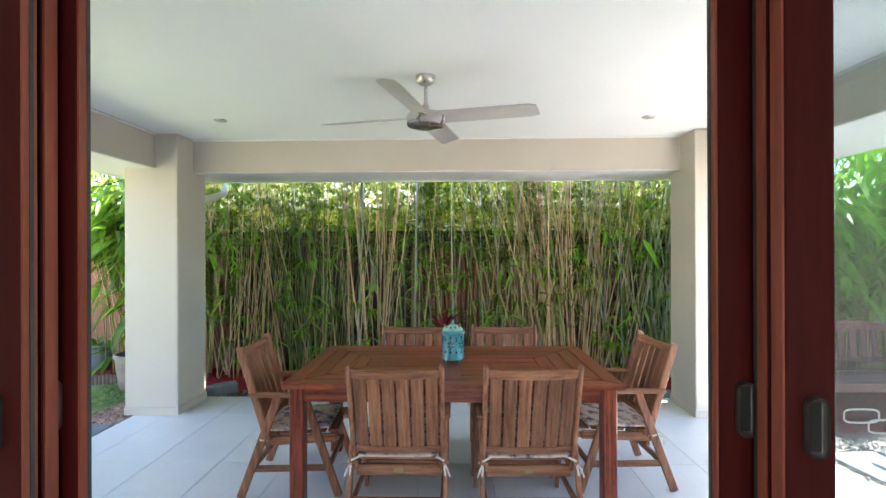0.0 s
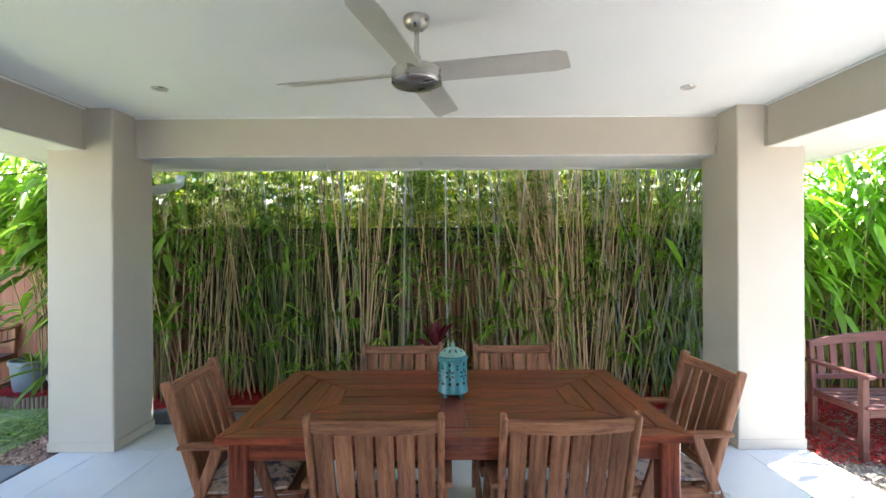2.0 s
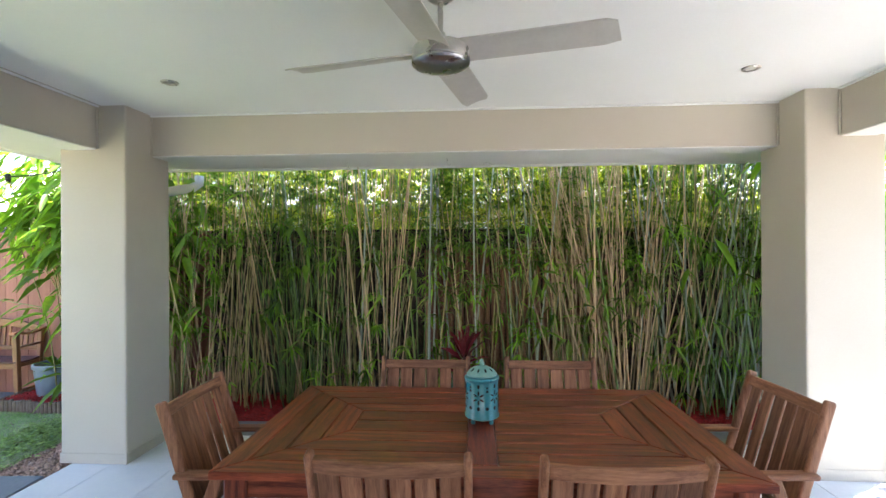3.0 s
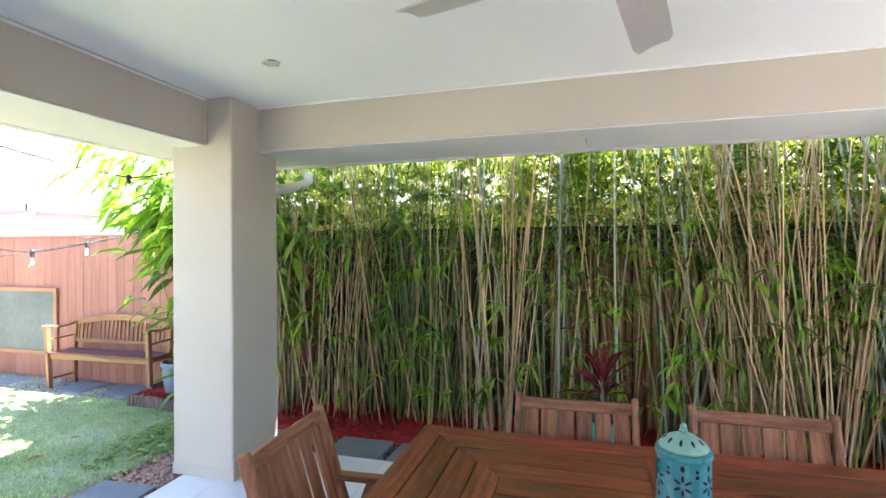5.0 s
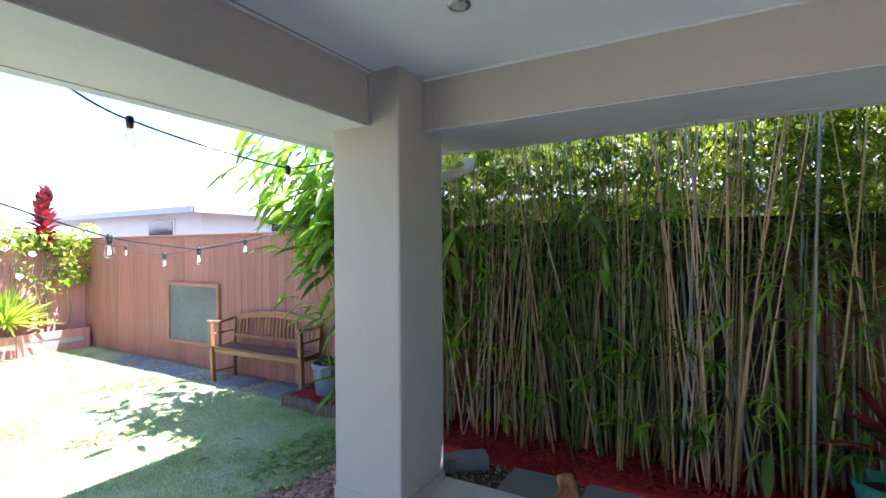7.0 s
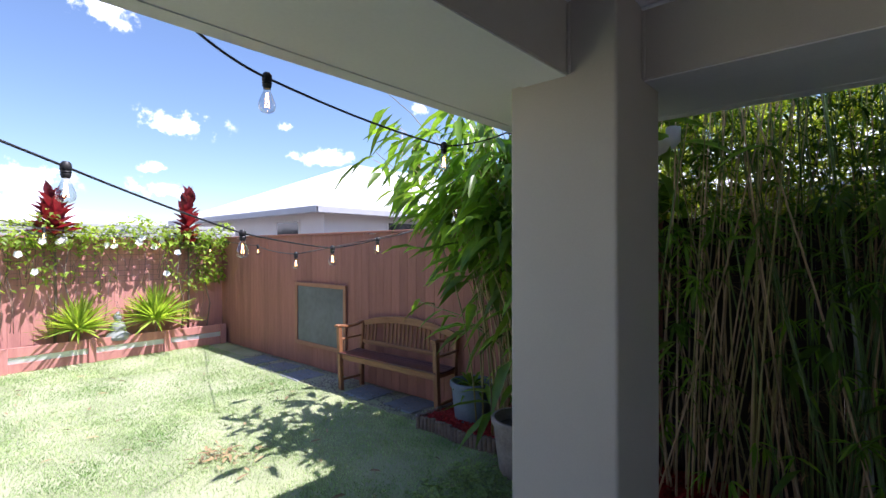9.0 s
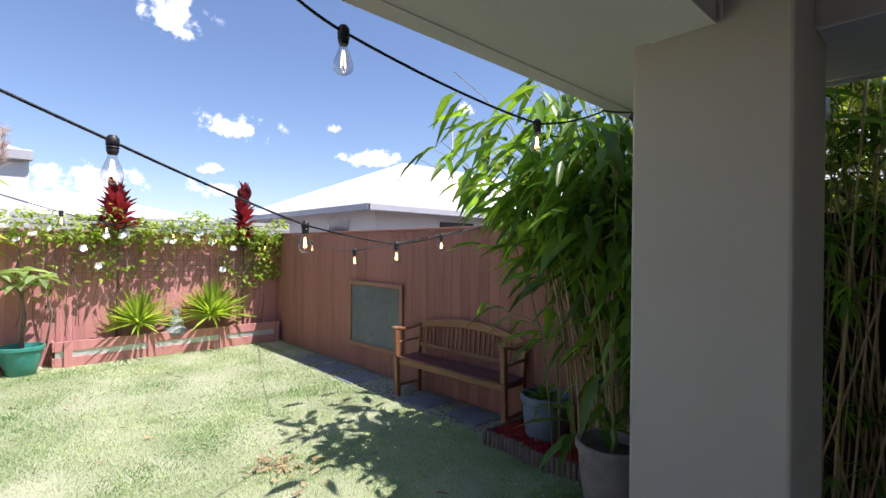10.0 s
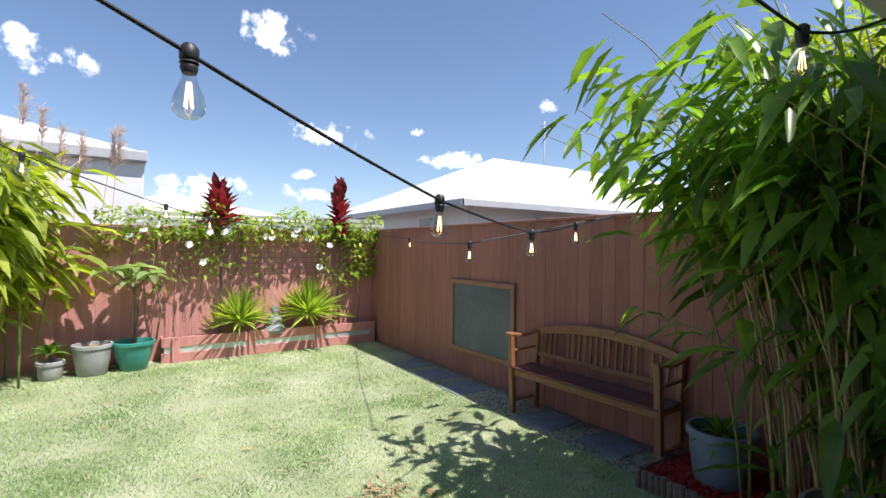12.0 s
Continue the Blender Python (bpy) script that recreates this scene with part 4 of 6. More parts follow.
tube("pipe", [(0.06, 0.38, 2.262), (0.06, 0.375, 2.19), (0.04, 0.3, 2.14), (-0.06, -0.14, 2.03), (-0.08, -0.17, 1.98), (-0.08, -0.172, 1.9), (-0.08, -0.172, GZ)], 0.042, M_SOFFIT, dp, 16)

# ---- bamboo ----
def culm_mesh(name, h, r, mat, lean, seed, seg=6, nodes=None):
    """A jointed cane that leans and bows; 0 at its foot."""
    rng = random.Random(seed)
    nodes = nodes or max(int(h / 0.26), 4)
    pts, rad = [], []
    bow = rng.uniform(-0.05, 0.09)
    side = rng.uniform(-0.05, 0.05)
    for i in range(nodes + 1):
        f = i / nodes
        p = Vector((lean * h * f + bow * h * f * f, side * h * f * (1 - f), h * f))
        rr = r * (1 - 0.55 * f)
        for dz, k in ((-0.012, 0.94), (0.0, 1.22), (0.012, 0.94)) if 0 < i < nodes else ((0, 1.0),):
            pts.append(p + Vector((0, 0, dz)))
            rad.append(rr * k)
    v, f = tube_data(pts, rad, seg)
    me = bpy.data.meshes.new(name)
    me.from_pydata([tuple(q) for q in v], [], f)
    me.materials.append(mat)
    me.shade_smooth()
    return me


HEDGE_RNG = random.Random(11)
CULMS = [culm_mesh("culm", HEDGE_RNG.uniform(2.7, 3.4), HEDGE_RNG.uniform(0.0048, 0.0085), m, HEDGE_RNG.uniform(-0.02, 0.04), 100 + i)
         for i, m in enumerate([M_CULM_G] * 4 + [M_CULM_T] * 4 + [M_CULM_Y] * 3)]
CULMS += [culm_mesh("culm", HEDGE_RNG.uniform(2.8, 3.6), HEDGE_RNG.uniform(0.0105, 0.0135), m, HEDGE_RNG.uniform(-0.04, 0.08), 200 + i)
          for i, m in enumerate([M_CULM_W, M_CULM_W, M_CULM_G, M_CULM_Y])]


def sprig_leaves(rng, centre, n, length, spread):
    """A star of leaves at a twig's end: origins, headings, lengths."""
    o, d, L = [], [], []
    base = rng.uniform(0, 6.28)
    for k in range(n):
        a = base + 2.0 * math.pi * k / n * 0.8 + rng.uniform(-0.3, 0.3)
        o.append(centre)
        d.append((math.cos(a), math.sin(a) * spread, rng.uniform(-0.5, 0.35)))
        L.append(length * rng.uniform(0.6, 1.15))
    return o, d, L


def hedge(name, x0, x1, y0, y1, label, seed, clumps, leaf_n, low_n):
    """A stretch of bamboo; clumps are (x, canes, spread, kind) with kind g, t, o or w for the canes' colour."""
    rng = random.Random(seed)
    cx, cy = (x0 + x1) / 2, (y0 + y1) / 2
    h = thing(name, pose(cx, cy, GZ), label, "bamboo")
    kinds = {"g": (0, 1, 2, 3, 0, 1, 2, 8, 5), "t": (4, 5, 6, 7, 4, 5, 6, 9, 8), "o": (8, 9, 10, 8, 2, 4, 6), "w": (11, 12, 13, 14, 11, 8, 0)}
    for x, n, spread, kind in clumps:
        yc = rng.uniform(y0 + 0.12, y1 - 0.12)
        for i in range(n):
            dx = rng.gauss(0, spread)
            y = min(max(rng.gauss(yc, 0.13), y0), y1)
            k = rng.choice(kinds[kind]) if rng.random() < 0.88 else rng.randrange(15)
            tilt = dx * 0.95 + rng.gauss(0, 0.03)
            share("culm", CULMS[k], h, Matrix.Translation((x + dx - cx, y - cy, -0.02)) @ Matrix.Rotation(max(min(tilt, 0.34), -0.34), 4, "Y")
                  @ Matrix.Rotation(rng.uniform(-0.05, 0.04), 4, "X") @ Matrix.Rotation(rng.uniform(0, 6.28), 4, "Z"))
    # fine foliage: sunlight coloured in yellow behind the fence, shade coloured in dark among the canes, and the added
    # crown above the eaves
    for mat, n, z0, z1, dy0, dy1, ln, nm in ((M_LEAF_SUNLIT, int(leaf_n * 1.15), 1.7, 3.0, 0.42, 2.4, 0.13, "fine_foliage"), (M_LEAF, int(leaf_n * 0.46), 1.45, 2.75, -0.15, 0.6, 0.1, "foliage"),
                                             # unseen crown, added to keep sky and sun off the canes
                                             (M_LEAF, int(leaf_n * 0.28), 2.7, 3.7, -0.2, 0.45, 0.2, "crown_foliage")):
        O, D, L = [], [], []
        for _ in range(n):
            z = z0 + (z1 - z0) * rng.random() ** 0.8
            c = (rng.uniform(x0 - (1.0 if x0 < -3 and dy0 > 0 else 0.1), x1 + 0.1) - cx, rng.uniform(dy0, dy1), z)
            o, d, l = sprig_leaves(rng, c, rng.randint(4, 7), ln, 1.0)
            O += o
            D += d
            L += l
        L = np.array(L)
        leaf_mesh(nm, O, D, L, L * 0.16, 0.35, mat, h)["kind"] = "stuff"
    # fresh leaf stars and dry whorls at the nodes, before the canes
    for mat, n, ln, nm in ((M_SPRIG, int(low_n * 1.1), 0.13, "fresh_foliage"), (M_LEAF, int(low_n * 0.9), 0.14, "low_foliage"), (M_LEAFTAN, low_n * 3, 0.17, "dry_twiggery")):
        O, D, L = [], [], []
        for _ in range(n):
            x = rng.choice(clumps)[0] + rng.gauss(0, 0.25)
            c = Vector((x - cx, rng.uniform(y0, y1) - cy - 0.06, rng.uniform(0.3, 1.9)))
            for q in range(rng.randint(1, 3)):
                e = c + Vector((rng.uniform(-0.09, 0.09), rng.uniform(-0.06, 0.03), rng.uniform(-0.07, 0.07)))
                base = rng.uniform(-0.6, 0.6)
                for k in range(rng.randint(4, 7)):
                    a = base + rng.uniform(-1.5, 1.5) - 0.5 * math.pi * (mat is not M_LEAFTAN)
                    O.append(tuple(e))
                    D.append((math.cos(a), rng.uniform(-0.7, 0.2), math.sin(a) * 0.9 + 0.15))
                    L.append(ln * rng.uniform(0.55, 1.1))
        L = np.array(L)
        leaf_mesh(nm, O, D, L, L * (0.17 if mat is not M_LEAFTAN else 0.026), 0.3, mat, h)["kind"] = "stuff"
    # broad dark blades that hang in front
    O, D, L = [], [], []
    for _ in range(int((x1 - x0) * 11)):
        c = (rng.uniform(x0, x1) - cx, rng.uniform(y0, y1) - cy - 0.14, rng.uniform(0.35, 2.3))
        for k in range(rng.randint(1, 3)):
            O.append(c)
            D.append((rng.uniform(-1, 1), rng.uniform(-0.8, 0.2), rng.uniform(-1.0, 0.4)))
            L.append(rng.uniform(0.16, 0.27))
    L = np.array(L)
    leaf_mesh("broad_foliage", O, D, L, L * 0.24, 0.35, M_LEAFBIG, h)["kind"] = "stuff"
    return h


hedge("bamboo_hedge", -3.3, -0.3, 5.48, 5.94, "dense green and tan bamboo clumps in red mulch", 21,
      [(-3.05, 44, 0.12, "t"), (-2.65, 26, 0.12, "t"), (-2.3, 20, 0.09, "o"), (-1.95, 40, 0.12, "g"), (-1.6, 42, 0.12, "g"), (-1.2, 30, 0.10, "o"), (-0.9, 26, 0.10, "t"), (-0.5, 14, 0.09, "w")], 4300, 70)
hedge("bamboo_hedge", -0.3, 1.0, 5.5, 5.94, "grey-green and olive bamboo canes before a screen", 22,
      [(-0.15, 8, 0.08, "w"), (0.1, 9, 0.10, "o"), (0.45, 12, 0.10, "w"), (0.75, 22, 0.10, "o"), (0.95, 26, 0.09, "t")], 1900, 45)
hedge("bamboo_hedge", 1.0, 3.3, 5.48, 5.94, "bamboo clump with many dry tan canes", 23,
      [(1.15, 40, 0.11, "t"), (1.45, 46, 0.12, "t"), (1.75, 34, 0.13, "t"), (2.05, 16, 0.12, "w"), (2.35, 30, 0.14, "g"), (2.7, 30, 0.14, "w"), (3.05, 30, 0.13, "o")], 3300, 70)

# ---- benches ----
def garden_bench(m, mats, label, width, depth, seat_h, back_mid, back_end, slats, arm_h, curl, seat_mats=None):
    """A slatted bench; the sitter faces -y; origin on the ground at the middle of the front."""
    b = thing("garden_bench", m, label, "bench", "garden benches")
    X, Y, Z = mats
    sx = seat_mats or mats
    hw = width / 2
    lean = 0.035

    def put(name, bm, mat):
        return part(name, bm, mat, b)

    for s in (1, -1):
        # front leg, curling out at the top into the arm
        put("front_leg", bar(bmesh.new(), (s * hw, 0.025, 0), (s * hw, 0.025 - 0.03 * curl, arm_h), 0.05, 0.05, 0.007, (1, 0, 0), 2), Z)
        put("back_leg", bar(bmesh.new(), (s * (hw - 0.02), depth - 0.03, 0), (s * (hw - 0.02), depth - 0.03, seat_h + 0.02), 0.05, 0.045, 0.006, (1, 0, 0), 2), Z)
        put("back_post", bar(bmesh.new(), (s * (hw - 0.02), depth - 0.03, seat_h), (s * (hw - 0.02), depth - 0.03 + lean, back_end), 0.05, 0.04, 0.008, (1, 0, 0), 2), Z)
        # arm: a gently dipping bar with a rounded front
        bm = bmesh.new()
        rows = []
        n = 8
        for i in range(n + 1):
            u = i / n
            y = -0.05 + (depth + 0.06) * u
            z = arm_h + 0.012 - curl * 0.035 * math.sin(math.pi * u) - (0.018 * curl if i == 0 else 0)
            rows.append([bm.verts.new((s * hw + dx, y, z + dz)) for dx, dz in ((-0.032, -0.013), (0.032, -0.013), (0.032, 0.013), (-0.032, 0.013))])
        for a, c in zip(rows, rows[1:]):
            for k in range(4):
                bm.faces.new((a[k], a[(k + 1) % 4], c[(k + 1) % 4], c[k]))
        bm.faces.new(rows[0]), bm.faces.new(rows[-1])
        bmesh.ops.recalc_face_normals(bm, faces=bm.faces)
        bmesh.ops.bevel(bm, geom=bm.edges[:], offset=0.004, segments=1, affect="EDGES")
        put("armrest", bm, Y)
        if curl:
            put("arm_rail", bar(bmesh.new(), (s * hw, 0.02, seat_h + 0.15), (s * (hw - 0.005), depth, seat_h + 0.16), 0.035, 0.02, 0.004, (0, 0, 1)), Y)
        put("side_stretcher", bar(bmesh.new(), (s * hw, 0.03, 0.12), (s * (hw - 0.01), depth - 0.03, 0.12), 0.035, 0.025, 0.004, (0, 0, 1)), Y)
        put("side_rail", bar(bmesh.new(), (s * (hw - 0.01), 0.03, seat_h - 0.03), (s * (hw - 0.02), depth - 0.03, seat_h - 0.035), 0.03, 0.055, 0.004, (0, 0, 1)), Y)
    put("front_apron", box((-hw, 0.012, seat_h - 0.075), (hw, 0.036, seat_h - 0.018), 0.005), X)
    put("back_apron", box((-hw + 0.02, depth - 0.045, seat_h - 0.075), (hw - 0.02, depth - 0.02, seat_h - 0.018), 0.005), X)
    n = 7
    me = None
    for i in range(n):
        y = 0.0 + (depth - 0.08) * i / (n - 1)
        dz = 0.012 * (2 * i / (n - 1) - 1) ** 2 - 0.006
        if me is None:
            o = part("seat_slat", box((-hw - 0.01, -0.022, -0.009), (hw + 0.01, 0.022, 0.009), 0.004), sx[0], b)
            me = o.data
            o.matrix_basis = Matrix.Translation((0, y, seat_h - 0.006 + dz))
        else:
            share("seat_slat", me, b, Matrix.Translation((0, y, seat_h - 0.006 + dz)))
    # arched crest rail
    bm = bmesh.new()
    rows = []
    k2 = 20
    for i in range(k2 + 1):
        x = -hw + 2 * hw * i / k2
        u = abs(x) / hw
        zt = back_end + (back_mid - back_end) * (1 - u * u)
        zb = zt - 0.06 - 0.025 * (1 - u * u)
        rows.append([bm.verts.new((x, depth - 0.03 + lean - 0.013 + e, z)) for e, z in ((0, zb), (0.028, zb), (0.028, zt), (0, zt))])
    for a, c in zip(rows, rows[1:]):
        for k in range(4):
            bm.faces.new((a[k], a[(k + 1) % 4], c[(k + 1) % 4], c[k]))
    bm.faces.new(rows[0]), bm.faces.new(rows[-1])
    bmesh.ops.recalc_face_normals(bm, faces=bm.faces)
    bmesh.ops.bevel(bm, geom=[e for e in bm.edges if abs(e.verts[0].co.x - e.verts[1].co.x) > 0.01], offset=0.006, segments=1, affect="EDGES")
    crest = put("crest_rail", bm, X)
    part("carving", lathe([(0, 0), (0.022, 0), (0.018, 0.003), (0.009, 0.002), (0, 0.004)], 16), X, crest, "small carved rosette").matrix_basis = pose(0, depth - 0.045 + lean, back_mid - 0.042, 90)
    put("lower_back_rail", box((-hw + 0.01, depth - 0.035, seat_h + 0.07), (hw - 0.01, depth - 0.01, seat_h + 0.115), 0.005), X)
    for x, w in slats:
        u = abs(x) / hw
        zt = back_end + (back_mid - back_end) * (1 - u * u) - 0.06
        put("back_slat", bar(bmesh.new(), (x, depth - 0.02, seat_h + 0.1), (x, depth - 0.03 + lean, zt), 0.016, w, 0.003, (1, 0, 0)), Z)
    return b


slats_a = [(-0.66 + 0.06 * k, 0.022) for k in range(4)] + [(-0.33 + 0.06 * k, 0.022) for k in range(4)] + [(-0.02 + 0.06 * k - 0.07, 0.022) for k in range(4)] + [(0.16 + 0.06 * k, 0.022) for k in range(4)] + [(0.48 + 0.06 * k, 0.022) for k in range(4)]
garden_bench(pose(-5.54, 5.65, GZ, 0, 0, 2), M_BENCH, "honey brown hardwood garden bench beside the fence", 1.44, 0.34, 0.43, 0.86, 0.755, slats_a, 0.74, 1, M_BENCHRED)
garden_bench(pose(3.81, 4.10, GZ), M_BENCHRED, "faded red-brown slatted garden bench on gravel", 1.52, 0.56, 0.40, 0.87, 0.79, [(-0.66 + 0.11 * k, 0.062) for k in range(13)], 0.62, 0)

# ---- chalkboard on the fence ----
cb = thing("chalkboard", pose(-7.255, FY - 0.03, 0.658), "dusty grey chalkboard in a brown timber frame on the fence", "chalkboard")
part("board", box((-0.54, 0.0, -0.4), (0.54, 0.012, 0.4)), M_BOARD, cb)
for lo, hi in (((-0.585, -0.02, 0.38), (0.585, 0.01, 0.433)), ((-0.585, -0.02, -0.433), (0.585, 0.01, -0.38)), ((-0.585, -0.018, -0.379), (-0.532, 0.01, 0.379)), ((0.532, -0.018, -0.379), (0.585, 0.01, 0.379))):
    part("frame_bar", box(lo, hi, 0.004), M_BOARDFRAME, cb)


# ---- pots ----
def pot(name, x, y, z, r, h, mat, label, taper=0.72, lip=0.03, soil=0.82):
    p = thing(name, pose(x, y, z), label, "plant pot")
    r0 = r * taper
    prof = [(0, 0), (r0, 0), (r0 + 0.01, 0.01), (r0 + (r - r0) * 0.55, h * 0.5), (r - 0.015, h - lip * 1.6), (r, h - lip * 1.4), (r, h - 0.006), (r - 0.006, h), (r - 0.022, h), (r - 0.03, h * soil + 0.01), (r - 0.035, h * soil - 0.02), (0, h * soil - 0.02)]
    part("shell", lathe(prof, 40), mat, p, "", True)
    part("soil", lathe([(0, h * soil), (r * 0.5, h * soil + 0.004), (r - 0.032, h * soil - 0.006), (r - 0.034, h * soil - 0.015), (0, h * soil - 0.015)], 24), M_SOIL, p, "dark potting soil", True)
    return p


BED_Z = 0.03
pot("plant_pot", -4.43, 5.73, BED_Z, 0.2, 0.34, M_POTBLUE, "round blue-grey glazed pot standing on red mulch")
pot("plant_pot", -3.63, 5.30, GZ, 0.225, 0.40, M_POTSTONE, "weathered grey-brown clay pot beside the column", 0.7)
pot("plant_pot", -9.93, 2.71, GZ, 0.235, 0.35, M_POTTEAL, "teal glazed tapered pot by the back fence", 0.58)
pot("plant_pot", -9.89, 2.30, GZ, 0.205, 0.36, M_POTGREY, "grey stone pot by the back fence", 0.68)
pot("plant_pot", -9.85, 1.92, GZ, 0.135, 0.21, M_POTGREY, "small grey stone pot by the back fence", 0.7)
pot("plant_pot", -0.1, 5.45, GZ, 0.18, 0.30, M_POTTEAL, "turquoise pot on the mulch below the bamboo", 0.7)


def rosette(name, m, label, category, mat, n, length, width, up_lo, up_hi, droop, seed, trunk=0.0, trunk_mat=None, fold=0.25, rise=0.0):
    """A tuft of strap leaves round a stem."""
    rng = random.Random(seed)
    p = thing(name, m, label, category)
    O, D, L = [], [], []
    for k in range(n):
        a = k * 2.39996 + rng.uniform(-0.2, 0.2)
        e = up_lo + (up_hi - up_lo) * (k / n) + rng.uniform(-0.1, 0.1)
        O.append((0.012 * math.cos(a), 0.012 * math.sin(a), trunk + rise * k / n))
        D.append((math.cos(a) * math.cos(e), math.sin(a) * math.cos(e), math.sin(e)))
        L.append(length * rng.uniform(0.75, 1.1))
    leaf_mesh("leaf_rosette", O, D, np.array(L), np.full(n, width), droop, mat, p, fold)
    if trunk > 0.02:
        tube("stem", [(0, 0, 0), (0.01, 0.008, trunk * 0.5), (0, 0, trunk + rise)], [0.018, 0.015, 0.01], trunk_mat or M_TWIG, p, 8)
    return p


# ---- planter along the back fence ----
PX0, PX1, PY0, PY1 = -10.25, -10.02, 3.03, 6.0
pl = thing("raised_planter", pose(0, 0, GZ), "red painted timber planter with a zinc strip", "planter")
for z0, z1 in ((0.0, 0.125), (0.205, 0.33)):
    part("front_board", box((PX1 - 0.022, PY0, z0), (PX1, PY1, z1), 0.004), M_FENCERED, pl)
part("zinc_strip", box((PX1 - 0.028, PY0 + 0.01, 0.11), (PX1 - 0.018, PY1 - 0.01, 0.22)), M_ZINC, pl, "silver corrugated strip")
for z0, z1 in ((0.0, 0.125), (0.205, 0.33)):
    part("end_board", box((PX0, PY0 - 0.02, z0), (PX1 - 0.003, PY0 - 0.001, z1), 0.004), M_FENCERED, pl)
for y in (PY0 + 0.14, PY0 + 1.08, PY0 + 2.05, PY1 - 0.05):
    part("post", box((PX1 + 0.002, y - 0.045, 0), (PX1 + 0.03, y + 0.045, 0.335), 0.004), M_FENCERED, pl)
part("soil", box((PX0, PY0, 0.0), (PX1 - 0.03, PY1, 0.27)), M_SOIL, pl, "dark planting soil")

rosette("yucca", pose(-10.1, 3.97, 0.2), "spiky bright yellow-green yucca in the planter", "yucca", M_YUCCA, 150, 0.6, 0.034, -0.05, 1.5, 0.12, 31, 0.22)
rosette("yucca", pose(-10.1, 4.95, 0.2), "large spiky bright green yucca in the planter", "yucca", M_YUCCA, 190, 0.68, 0.036, -0.05, 1.5, 0.12, 32, 0.26)
for y, z, s in ((3.72, 1.95, 33), (5.45, 1.85, 34)):
    rosette("cordyline", pose(-10.18, y, 0.2), "tall crimson cordyline on a thin bare stem", "cordyline", M_CORDY, 58 if s == 33 else 64, 0.36 if s == 33 else 0.27, 0.125, 0.3, 1.4, 0.1, s, z - 0.42, M_TWIG, 0.25, 0.46 if s == 33 else 0.78)
rosette("cordyline", pose(-0.1, 5.45, GZ + 0.24), "dark red cordyline in the turquoise pot", "cordyline", M_CORDY, 22, 0.42, 0.05, 0.2, 1.45, 0.35, 35, 0.16, M_TWIG, 0.25, 0.25)

# seated figure of cast stone, kept plain
st = lathe([(0, 0), (0.16, 0), (0.18, 0.05), (0.15, 0.1), (0.11, 0.14), (0.115, 0.22), (0.09, 0.28), (0.04, 0.3), (0.05, 0.325), (0.063, 0.37), (0.055, 0.415), (0.03, 0.44), (0.02, 0.465), (0, 0.47)], 28)
sto = part("garden_statue", st, M_STATUE, None, "", True)
sto.matrix_basis = pose(-10.13, 4.45, 0.21) @ Matrix.Diagonal((0.9, 0.9, 0.88, 1))
tagged(sto, "small grey stone seated garden statue in the planter", "statue")

# frangipani in the teal pot
fr = thing("frangipani", pose(-9.93, 2.71, GZ + 0.28), "young tree with broad leaves on a thin grey stem", "shrub")
tube("stem", [(0, 0, 0), (0.01, 0.02, 0.45), (0.0, 0.0, 0.82)], [0.018, 0.016, 0.013], M_TWIG, fr)
O, D, L = [], [], []
rg = random.Random(41)
for bx, by, bz in ((0, 0, 0.82), (0.12, 0.18, 0.90), (0.1, -0.22, 0.94), (-0.08, 0.02, 0.98)):
    if bz > 0.83:
        tube("branch", [(0, 0, 0.7), (bx * 0.6, by * 0.6, bz - 0.08), (bx, by, bz)], [0.012, 0.01, 0.008], M_TWIG, fr)
    for k in range(9):
        a = k * 0.7 + rg.uniform(-0.2, 0.2)
        O.append((bx, by, bz))
        D.append((math.cos(a), math.sin(a), rg.uniform(-0.15, 0.5)))
        L.append(rg.uniform(0.2, 0.34))
L = np.array(L)
leaf_mesh("leaves", O, D, L, L * 0.36, 0.35, M_FRANGI, fr)["kind"] = "stuff"

# small plants in the pots
rosette("succulent", pose(-4.43, 5.73, BED_Z + 0.29), "strappy green plant in the blue pot", "pot plant", M_LEAFBIG, 26, 0.28, 0.03, 0.1, 1.4, 0.5, 42)
rosette("seedling", pose(-3.63, 5.30, GZ + 0.32), "young green cane plant in the clay pot", "pot plant", M_LEAF, 12, 0.22, 0.03, 0.3, 1.45, 0.4, 43, 0.15, M_CULM_G)
rosette("succulent", pose(-9.89, 2.30, GZ + 0.30), "low twiggy plant in the grey pot", "pot plant", M_LEAFTAN, 60, 0.17, 0.012, -0.1, 1.0, 0.4, 44)
rosette("seedling", pose(-9.85, 1.92, GZ + 0.17), "small leafy plant in the little pot", "pot plant", M_LEAF, 24, 0.25, 0.04, 0.3, 1.4, 0.4, 45, 0.12)

# ---- flowering vine and mesh on the back fence ----
vine = thing("flowering_vine", pose(FX + 0.1, 4.4, GZ), "yellow-green flowering vine spilling over the back fence", "vine")
rg = random.Random(51)
O, D, L = [], [], []


def leaf_at(p, ln):
    a = rg.uniform(0, 6.28)
    O.append(p)
    D.append((math.cos(a) * 0.8 + 0.4, math.sin(a), rg.uniform(-0.8, 0.5)))
    L.append(ln * rg.uniform(0.6, 1.2))


